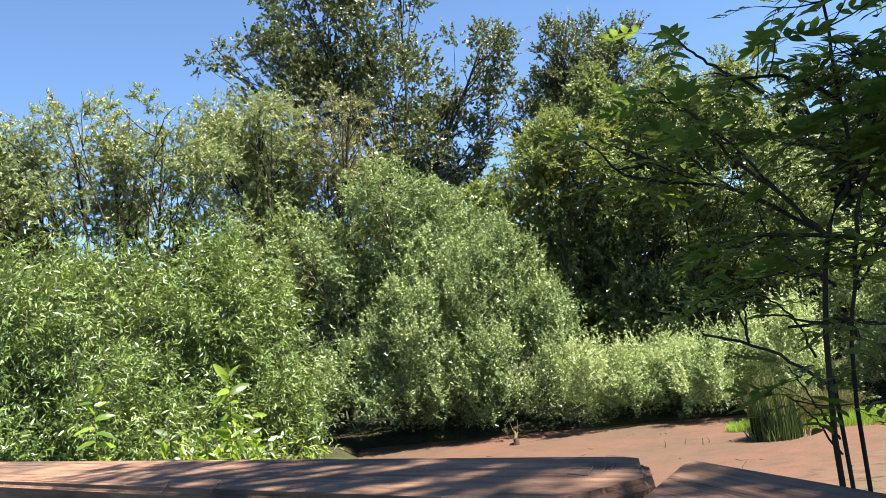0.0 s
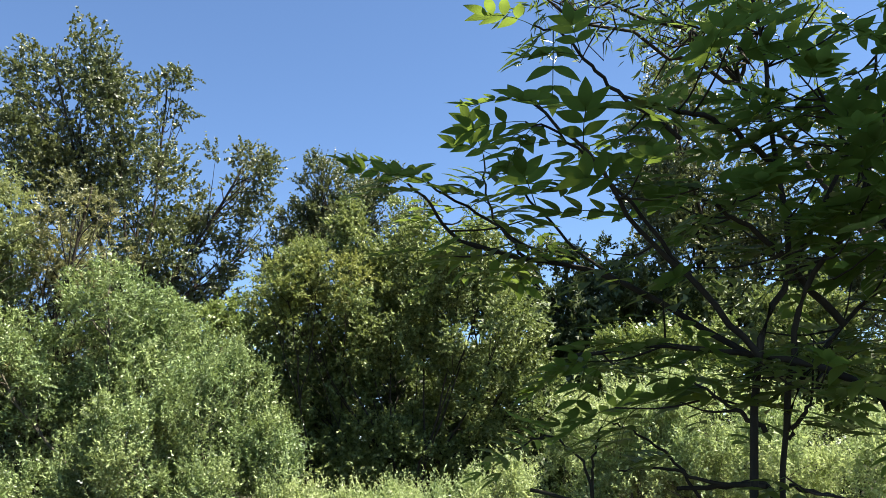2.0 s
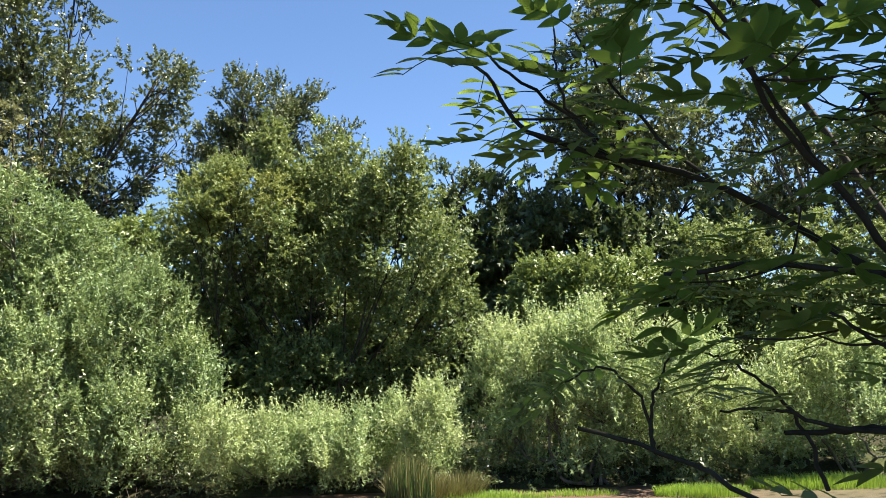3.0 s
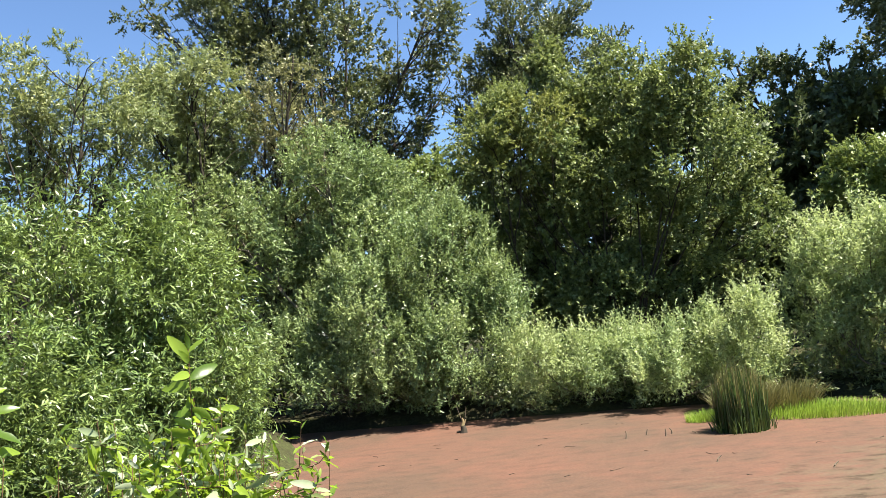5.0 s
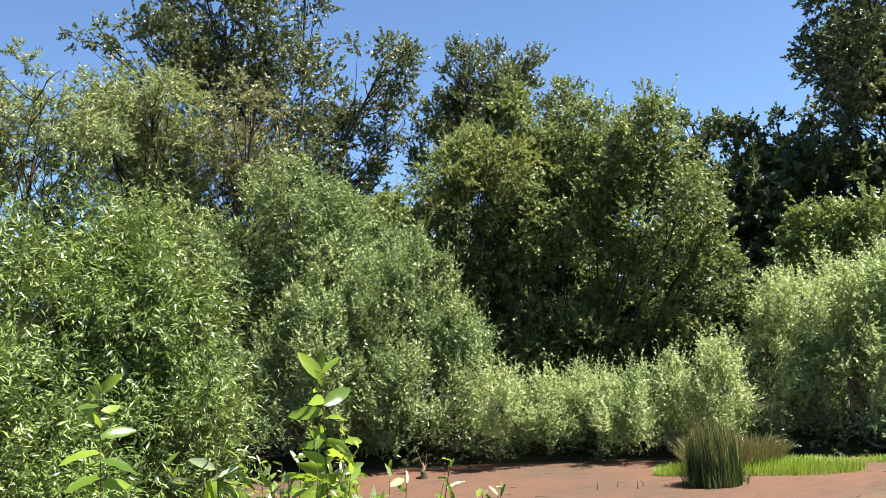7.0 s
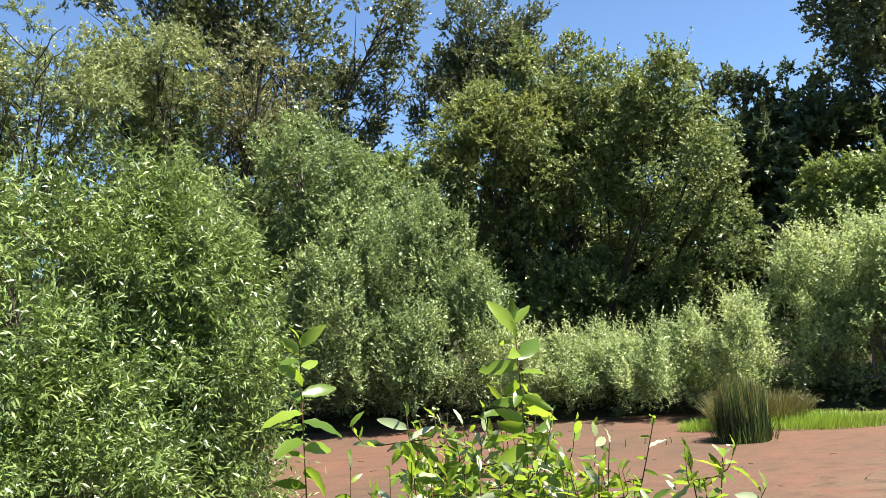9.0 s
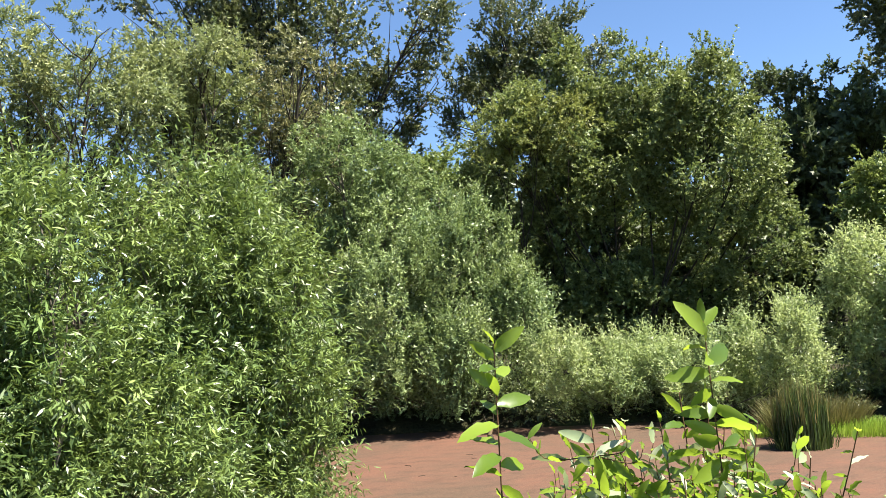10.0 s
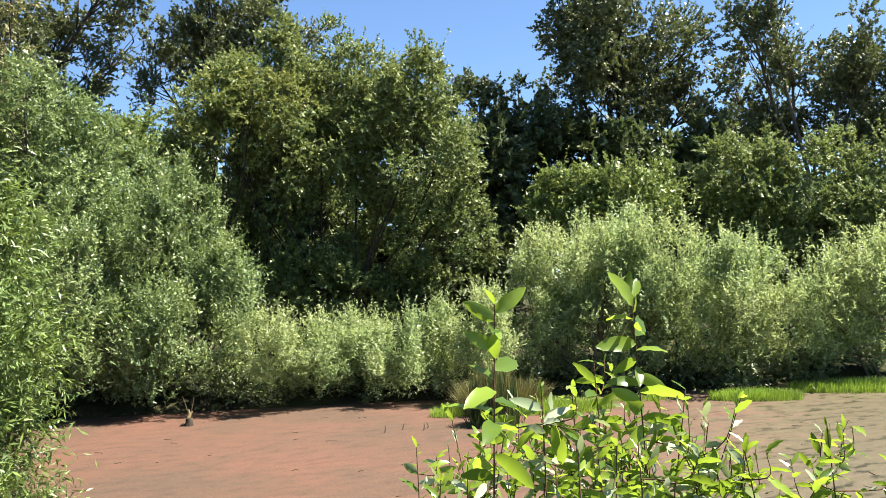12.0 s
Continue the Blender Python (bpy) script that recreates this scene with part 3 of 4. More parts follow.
tree("willow_bush", "large pale grey-green willow bush at the water", [(10.8, 20.5, 3.1, 1.25, 0.85), (12.1, 20.3, 3.5, 1.13, 0.64), (12.2, 21.2, 1.9, 1.87, 1.32), (13.0, 19.1, 3.0, 1.12, 0.89), (13.6, 19.4, 1.8, 1.61, 1.46), (13.8, 17.7, 2.1, 1.25, 0.95), (14.6, 18.9, 0.8, 1.41, 1.02), (15.1, 18.2, 1.2, 1.06, 1.25), (12.8, 20.2, 0.6, 1.70, 0.89), (10.4, 22.1, 1.9, 0.92, 1.07), (11.0, 21.2, 0.4, 1.37, 0.64), (14.0, 19.4, 0.0, 1.57, 0.47), (12.9, 21.4, -0.2, 1.29, 0.45), (11.3, 20.0, 1.6, 0.85, 1.0), (12.3, 19.4, 1.8, 0.95, 1.0), (10.5, 20.9, 1.4, 0.75, 0.9), (11.6, 20.0, 2.6, 0.8, 0.8)], 158400, 0.1, PALE, spires=40, seed=17, base=(11.8, 19.2, 0.2), radius=0.07, stems=8, fork=0.35, twig=0.34, per_twig=13, rise=1.1, wide=0.4, ground=0.05, category="bush", shoots=0.28, low=0.32, flat=1.7, clump=0.21, clumps=26)
tree("willow_bush", "slim pale willow shoot above the bushes", [(10.3, 21.5, 3.9, 0.20, 0.33), (10.8, 22.0, 3.4, 0.34, 0.46), (10.9, 22.8, 3.3, 0.22, 0.32)], 3800, 0.0912, PALE, seed=18, radius=0.03, twig=0.34, per_twig=13, rise=1.2, wide=0.4, category="bush")
tree("willow_bush", "pale willow bush at the end of the pond", [(15.7, 16.7, 1.9, 0.99, 1.15), (16.9, 16.3, 2.1, 1.10, 1.26), (17.7, 17.7, 0.9, 1.17, 0.84), (18.6, 15.6, 1.6, 1.24, 1.40)], 59500, 0.1, PALE, spires=18, seed=19, radius=0.06, stems=5, fork=0.35, twig=0.34, per_twig=13, rise=1.1, wide=0.4, ground=0.05, category="bush", shoots=0.28, low=0.32, flat=1.7, clump=0.21, clumps=26)
tree("shrub_row", "low pale green willow shrubs along the shore", [(3.4, 22.6, 1.5, 0.68, 0.81), (4.6, 22.8, 1.1, 0.77, 0.63), (5.8, 23.0, 1.0, 0.86, 0.72), (6.4, 21.7, 1.0, 0.89, 0.69), (7.7, 21.7, 1.1, 0.85, 0.78), (8.1, 20.4, 1.4, 0.75, 0.88), (4.4, 23.6, 0.5, 1.16, 0.58), (6.2, 23.5, 0.2, 1.19, 0.52), (7.3, 21.9, 0.3, 1.14, 0.57), (9.1, 21.6, 0.4, 1.03, 0.73)], 103700, 0.0894, PALE, spires=30, seed=20, base=(7.0, 22.8, 0.2), radius=0.03, stems=9, fork=0.2, twig=0.34, per_twig=13, rise=1.1, wide=0.4, ground=0.03, category="bush", shoots=0.28, low=0.5, flat=1.7, clump=0.21, clumps=26)

# Understory; added dark clumps also paint the deep shade in gaps between trees.
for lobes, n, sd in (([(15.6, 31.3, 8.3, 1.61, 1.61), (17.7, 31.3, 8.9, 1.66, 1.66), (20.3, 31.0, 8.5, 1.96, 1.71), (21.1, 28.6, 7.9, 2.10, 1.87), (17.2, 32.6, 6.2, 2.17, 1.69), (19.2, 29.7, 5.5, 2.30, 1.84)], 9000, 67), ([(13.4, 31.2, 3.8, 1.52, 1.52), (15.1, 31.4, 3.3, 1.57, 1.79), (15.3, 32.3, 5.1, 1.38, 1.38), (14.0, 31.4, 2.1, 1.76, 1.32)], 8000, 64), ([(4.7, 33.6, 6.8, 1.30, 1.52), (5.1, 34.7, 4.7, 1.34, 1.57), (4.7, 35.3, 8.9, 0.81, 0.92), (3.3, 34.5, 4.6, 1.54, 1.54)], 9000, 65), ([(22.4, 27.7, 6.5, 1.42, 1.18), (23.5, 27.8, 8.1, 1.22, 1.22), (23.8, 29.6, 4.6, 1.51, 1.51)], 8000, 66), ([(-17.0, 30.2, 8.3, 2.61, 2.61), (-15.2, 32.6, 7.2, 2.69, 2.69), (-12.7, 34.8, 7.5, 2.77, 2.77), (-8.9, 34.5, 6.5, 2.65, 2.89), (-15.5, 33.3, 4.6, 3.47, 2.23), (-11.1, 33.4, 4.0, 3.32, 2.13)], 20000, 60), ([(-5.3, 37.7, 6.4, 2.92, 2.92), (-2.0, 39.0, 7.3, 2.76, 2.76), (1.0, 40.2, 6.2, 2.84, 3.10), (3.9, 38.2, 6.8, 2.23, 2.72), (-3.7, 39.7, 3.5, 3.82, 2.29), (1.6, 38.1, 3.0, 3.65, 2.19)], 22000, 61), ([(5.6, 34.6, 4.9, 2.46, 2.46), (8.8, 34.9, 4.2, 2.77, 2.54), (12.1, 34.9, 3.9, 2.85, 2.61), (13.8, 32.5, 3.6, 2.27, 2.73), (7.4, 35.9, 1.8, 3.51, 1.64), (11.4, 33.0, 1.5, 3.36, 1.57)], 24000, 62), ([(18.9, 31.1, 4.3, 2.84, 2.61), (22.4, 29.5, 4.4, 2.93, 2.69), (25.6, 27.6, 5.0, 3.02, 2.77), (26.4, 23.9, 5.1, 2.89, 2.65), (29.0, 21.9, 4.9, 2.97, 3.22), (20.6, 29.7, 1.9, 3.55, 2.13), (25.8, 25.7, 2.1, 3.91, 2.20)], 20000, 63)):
    tree("thicket", "dark dense undergrowth and shade filler below the far trees", lobes, int(2.0 * n), 0.28, MAPLE, seed=sd, bark=DARK_BARK, radius=0.08, stems=6, fork=0.3, twig=0.5, wide=0.6, fill=0.5, clumps=18, category="undergrowth", group="undergrowth on the far bank")

# Low filler leaves; their dark colour paints the shade under the shore bushes.
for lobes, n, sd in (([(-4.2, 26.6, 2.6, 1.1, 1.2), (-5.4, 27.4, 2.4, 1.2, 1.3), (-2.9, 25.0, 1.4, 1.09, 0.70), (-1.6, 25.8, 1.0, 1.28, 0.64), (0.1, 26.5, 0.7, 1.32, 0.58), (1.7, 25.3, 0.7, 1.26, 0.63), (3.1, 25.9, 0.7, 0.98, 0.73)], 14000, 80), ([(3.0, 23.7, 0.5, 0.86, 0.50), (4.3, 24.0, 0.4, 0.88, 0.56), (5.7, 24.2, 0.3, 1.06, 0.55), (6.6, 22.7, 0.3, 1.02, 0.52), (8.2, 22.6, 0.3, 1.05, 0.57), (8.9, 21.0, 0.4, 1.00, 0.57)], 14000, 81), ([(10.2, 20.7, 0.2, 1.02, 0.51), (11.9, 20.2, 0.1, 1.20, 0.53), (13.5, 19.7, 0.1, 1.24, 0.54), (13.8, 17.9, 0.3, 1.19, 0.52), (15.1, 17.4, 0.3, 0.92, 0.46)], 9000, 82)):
    tree("undergrowth", "dark twigs and leaves standing in for shade low on the shore", lobes, int(1.3 * n), 0.11, MAPLE, seed=sd, bark=DARK_BARK, radius=0.03, stems=6, fork=0.3, twig=0.4, ground=0.02, wide=0.5, fill=0.5, clumps=18, category="undergrowth", group="undergrowth on the far bank")

for k, (lobes, sd) in enumerate((([(-46, 44, 4, 7, 5), (-34, 50, 4, 7, 5), (-22, 54, 3, 7, 4), (-11, 57, 3.5, 6, 4.5), (0, 58, 3.5, 6, 4.5)], 70), ([(9, 58, 4, 6, 5), (19, 56, 4.5, 6, 5.5), (29, 51, 4.5, 6, 5.5), (38, 44, 4.5, 6, 5.5), (46, 34, 4.5, 7, 5.5)], 71))):
    tree("woodland", "distant dark green woodland edge behind the pond", lobes, 26000, 0.5, MAPLE, seed=sd, bark=DARK_BARK, radius=0.2, stems=6, fork=0.3, twig=0.8, wide=0.6, fill=0.5, category="woodland", group="woodland behind the pond", ground=0.4)

tree("young_tree", "slender tree with a yellowing crown before the broad tree", [(3.7, 27.8, 8.6, 0.95, 0.6), (4.8, 27.7, 8.9, 1.0, 0.6), (5.8, 27.8, 8.8, 0.8, 0.5), (4.6, 27.9, 8.0, 1.2, 0.6), (3.4, 28.0, 7.6, 0.8, 0.6)], 15000, 0.1, YELLOWING, seed=22, base=(5.2, 30.2, 0.3), bark=DARK_BARK, radius=0.05, spires=8, stems=2, twig=0.35, wide=0.5)

# ---- the near bank ----
tree("osier_bush", "lush osier bush with narrow bright leaves", [(-4.9, 12.3, 3.8, 0.71, 0.51), (-4.2, 12.9, 3.6, 0.80, 0.52), (-3.1, 13.4, 4.1, 0.45, 0.42), (-3.2, 13.0, 3.3, 0.72, 0.59), (-2.5, 13.4, 3.1, 0.53, 0.46), (-2.4, 12.9, 2.4, 0.58, 0.51), (-3.7, 13.1, 2.5, 1.05, 0.73), (-3.0, 13.4, 1.5, 0.94, 0.76), (-2.3, 13.0, 1.3, 0.38, 0.48), (-2.9, 13.2, 0.8, 0.85, 0.50), (-2.2, 12.8, 0.7, 0.41, 0.34), (-4.0, 12.6, 4.2, 0.2, 0.45), (-3.45, 13.2, 4.35, 0.17, 0.5), (-2.75, 13.3, 3.8, 0.2, 0.4), (-2.25, 13.1, 3.3, 0.16, 0.4)], 94000, 0.104, OSIER, spires=26, seed=30, radius=0.05, stems=7, fork=0.35, twig=0.42, rise=0.7, per_twig=14, wide=0.21, ground=0.15, category="bush", group="osiers on the near bank", clumps=26, clump=0.22, flat=0.9, shape=blades, shoots=0.24, loose=0.46, droop=0.4)
tree("osier_bush", "tall osier bush with narrow bright leaves", [(-4.8, 10.9, 3.7, 0.52, 0.41), (-4.5, 11.3, 2.6, 0.90, 0.69), (-4.2, 11.6, 1.7, 1.23, 0.74), (-5.3, 10.8, 3.1, 0.88, 0.88), (-4.9, 11.3, 2.0, 0.91, 0.67), (-5.3, 10.7, 2.1, 0.87, 0.64), (-3.9, 11.4, 1.2, 1.07, 0.48), (-4.8, 11.3, 1.3, 0.98, 0.49), (-5.2, 11.1, 4.1, 0.2, 0.45), (-4.4, 11.0, 3.7, 0.2, 0.45)], 76000, 0.104, OSIER, spires=20, seed=31, radius=0.05, stems=7, fork=0.35, twig=0.42, rise=0.7, per_twig=14, wide=0.21, ground=0.3, category="bush", group="osiers on the near bank", clumps=26, clump=0.22, flat=0.9, shape=blades, shoots=0.24, loose=0.46, droop=0.4)
tree("willow_tree", "willow with overhanging twigs of narrow leaves", [(2.1, 4.3, 4.6, 0.12, 0.11), (2.3, 4.3, 4.7, 0.23, 0.11), (2.7, 4.4, 4.5, 0.15, 0.16), (2.7, 4.1, 4.5, 0.20, 0.17), (2.9, 4.0, 4.7, 0.35, 0.20), (3.0, 4.0, 4.3, 0.25, 0.19)], 2300, 0.07, OSIER, seed=32, base=(5.2, 3.0, 0.6), bark=DARK_BARK, radius=0.022, fork=0.9, per_twig=10, twig=0.25, rise=-0.3, wide=0.2, clump=0.6, shape=blades)

tree("willow_tree", "tall willow shading the railing beside the path", [(3.5, 0.7, 7.2, 1.10, 0.70), (4.4, 0.4, 7.4, 1.20, 0.90), (2.1, 0.8, 6.9, 0.70, 0.40), (2.9, -0.2, 7.0, 1.00, 0.60), (4.0, 1.6, 7.0, 1.00, 0.80), (3.3, 0.1, 7.1, 0.80, 0.50), (3.6, -0.9, 7.1, 1.00, 0.50), (2.8, 1.3, 6.9, 0.80, 0.50), (2.3, 1.0, 7.2, 0.7, 0.4)], 17500, 0.12, OSIER, seed=33, base=(5.3, 0.2, 0.6), bark=DARK_BARK, radius=0.14, fork=0.7, twig=0.5, rise=-0.2, wide=0.3, shape=blades)

# ---- saplings with large leaves ----
def broad_leaf_mesh(name, length, width, mat, curl, wave):
    """A blunt oblong leaf along +x, folded at the midrib, with a wavy edge and a bent tip."""
    n = 8
    t = np.linspace(0, 1, n)
    w = width / 2 * np.sin(np.pi * np.clip(t, 0.02, 0.985) ** 0.9) ** 0.62
    x, z = t * length, -curl * length * t**2
    ripple = wave * width * np.sin(t * 17)
    v = np.concatenate([np.stack([x, -w, z + 0.25 * w + ripple], 1), np.stack([x, 0 * w, z], 1), np.stack([x, w, z + 0.25 * w - ripple], 1)])
    f = [(r * n + i, r * n + i + 1, (r + 1) * n + i + 1, (r + 1) * n + i) for r in (0, 1) for i in range(n - 1)]
    return mesh_of(name, v, f, mat)


def leaf_set(sizes):
    return [broad_leaf_mesh("leaf", a, w, mat, curl, 0.09) for a, w in sizes for mat, curl in ((SALLOW, 0.1), (SALLOW, 0.3), (SALLOW, 0.2), (SILVER, 0.2))]


LARGE_LEAVES = [broad_leaf_mesh("leaf", a, w, SALLOW, curl, 0.06) for a, w in ((0.13, 0.05), (0.11, 0.042), (0.085, 0.033)) for curl in (0.08, 0.18, 0.3)]
SMALL_LEAVES = leaf_set(((0.1, 0.031), (0.078, 0.024), (0.05, 0.015)))


def sapling(tip, seed, leaves=12, span=0.6, shoots=0):
    """A stem with leaves round its upper part, and leafy side shoots."""
    rng = np.random.default_rng(seed)
    tip = np.array(tip)
    foot = tip + np.array((*rng.normal(0, 0.09, 2), 0))
    foot[2] = ground_height(foot[0], foot[1]) - 0.02
    pts = curve_pts([foot, (foot + tip) / 2 + np.array((*rng.normal(0, 0.04, 2), 0)), tip], 14)
    ob = tagged(new("willow_sapling"), "leafy red-stemmed sapling with broad bright green leaves" if shoots else "slender red-stemmed sapling with few broad green leaves", "sapling", "saplings on the near bank")
    ob.location = foot
    twigs = [(pts, 0.0042, 0.0016, leaves, span)]
    for _ in range(shoots):
        q = pts[int(rng.integers(5, 13))]
        a, r = rng.random() * 2 * np.pi, rng.uniform(0.06, 0.2)
        e = q + np.array((math.cos(a) * r, math.sin(a) * r, rng.uniform(0.03, 0.22)))
        e[2] = min(e[2], tip[2] - 0.01)
        twigs.append((curve_pts([q, (q + e) / 2 + np.array((math.cos(a) * 0.04, math.sin(a) * 0.04, -0.03)), e], 8), 0.0022, 0.001, int(rng.integers(7, 12)), 0.22))
    for line, r0, r1, many, reach in twigs:
        v, f = tubes([(line - foot, r0, r1)], 6)
        stem = part("stem", mesh_of("stem", v, f, RED_STEM), ob)
        long = float(np.linalg.norm(np.diff(line, axis=0), axis=1).sum())
        turn = rng.random() * 360
        for i in range(many):
            s = max(0.0, 1 - reach / long * (i / many) ** 1.1)
            k = s * (len(line) - 1)
            j = int(min(k, len(line) - 2))
            at = line[j] + (line[j + 1] - line[j]) * (k - j) - foot
            turn += 137.5 + rng.normal(0, 22)
            lift = 42 - 85 * (i / many) + rng.normal(0, 20) if i > 1 else rng.uniform(30, 70)
            kinds = LARGE_LEAVES if shoots == 0 else SMALL_LEAVES
            leaf = part("leaf", kinds[int(rng.integers(0, len(kinds)))], stem)
            size = rng.uniform(0.65, 0.98) if i > 1 else rng.uniform(0.45, 0.7)
            if shoots == 0:
                size = 0.5 if i == 0 else rng.uniform(0.75, 1.05)
                lift = 75 if i == 0 else 38 - 55 * (i / many) + rng.normal(0, 12)
            out = Vector((math.cos(radians(turn)), math.sin(radians(turn)), math.tan(radians(max(-65, min(72, lift))))))
            face = Vector((0.55, 0.6, 0.45) if rng.random() < 0.6 else (0.2, -0.55, 0.45)) + Vector(rng.normal(0, 0.42 if shoots == 0 else 0.6, 3))
            out = (out - face * (0.8 * out.dot(face) / face.length_squared)).normalized()
            side = face.cross(out).normalized()
            up = out.cross(side)
            leaf.matrix_local = Matrix.Translation(at) @ Matrix((out, side, up)).transposed().to_4x4() @ Matrix.Scale(size, 4)
    return ob


for i, tip in enumerate([(-1.49, 5.13, 2.62), (-0.82, 5.42, 2.63), (-0.90, 5.62, 2.33), (-1.06, 6.12, 2.26), (-1.05, 5.57, 2.26), (-0.64, 5.24, 2.18), (-0.45, 5.06, 2.24), (-1.04, 6.42, 2.06), (-0.79, 5.32, 2.28), (-0.85, 5.57, 2.42), (-0.77, 5.26, 2.18), (-1.03, 5.97, 2.15), (-1.03, 5.73, 2.14), (-0.84, 5.47, 2.19), (-0.86, 5.34, 2.18), (-0.96, 5.56, 2.18), (-0.87, 5.51, 2.27), (-0.99, 5.85, 2.27), (-1.12, 5.43, 2.20), (-0.76, 5.48, 2.32), (-1.22, 5.73, 2.15), (-1.03, 5.35, 2.18)]):
    sapling(tip, 100 + i, 18 if i < 2 else 13, 0.42 if i < 2 else 0.5, 0 if i < 2 else 12)
for i, tip in enumerate([(-0.39, 5.41, 2.28), (-0.27, 5.21, 2.18), (-1.01, 5.21, 2.24), (-0.55, 5.40, 2.22), (-1.22, 5.05, 2.28), (-0.76, 5.28, 2.35), (-1.38, 4.99, 2.32), (-0.66, 5.17, 2.19), (-0.80, 5.05, 2.24), (-1.19, 5.38, 2.39)]):
    sapling(tip, 140 + i, 13, 0.5, 9)


# ---- the elder beside the path ----
def elder_leaf_mesh():
    """Seven pointed leaflets on one stalk."""
    vs, fs, at = [], [], 0
    spots = [(0.045, 62), (0.045, -62), (0.08, 55), (0.08, -55), (0.112, 45), (0.112, -45), (0.125, 0)]
    for k, (x, a) in enumerate(spots):
        n, length, width = 6, 0.06 * (0.85 if k < 2 else 1.0), 0.025
        t = np.linspace(0, 1, n)
        w = width / 2 * np.sin(np.pi * np.clip(t, 0.03, 0.985) ** 0.75)
        lx, lz = t * length, -0.12 * length * t**2
        v = np.concatenate([np.stack([lx, -w, lz + 0.25 * w], 1), np.stack([lx, 0 * w, lz], 1), np.stack([lx, w, lz + 0.25 * w], 1)])
        c, s = math.cos(radians(a)), math.sin(radians(a))
        v = np.stack([v[:, 0] * c - v[:, 1] * s + x, v[:, 0] * s + v[:, 1] * c, v[:, 2] - 0.35 * x * x / 0.12], 1)
        vs.append(v)
        fs += [(at + r * n + i, at + r * n + i + 1, at + (r + 1) * n + i + 1, at + (r + 1) * n + i) for r in (0, 1) for i in range(n - 1)]
        at += 3 * n
    px = np.linspace(0, 0.125, 6)
    v, f = tubes([(np.stack([px, 0 * px, -0.35 * px**2 / 0.12 - 0.0008], 1), 0.0012, 0.0007)], 4)
    vs.append(v)
    fs += [tuple(q) for q in f + at]
    return mesh_of("leaf", np.concatenate(vs), fs, ELDER)


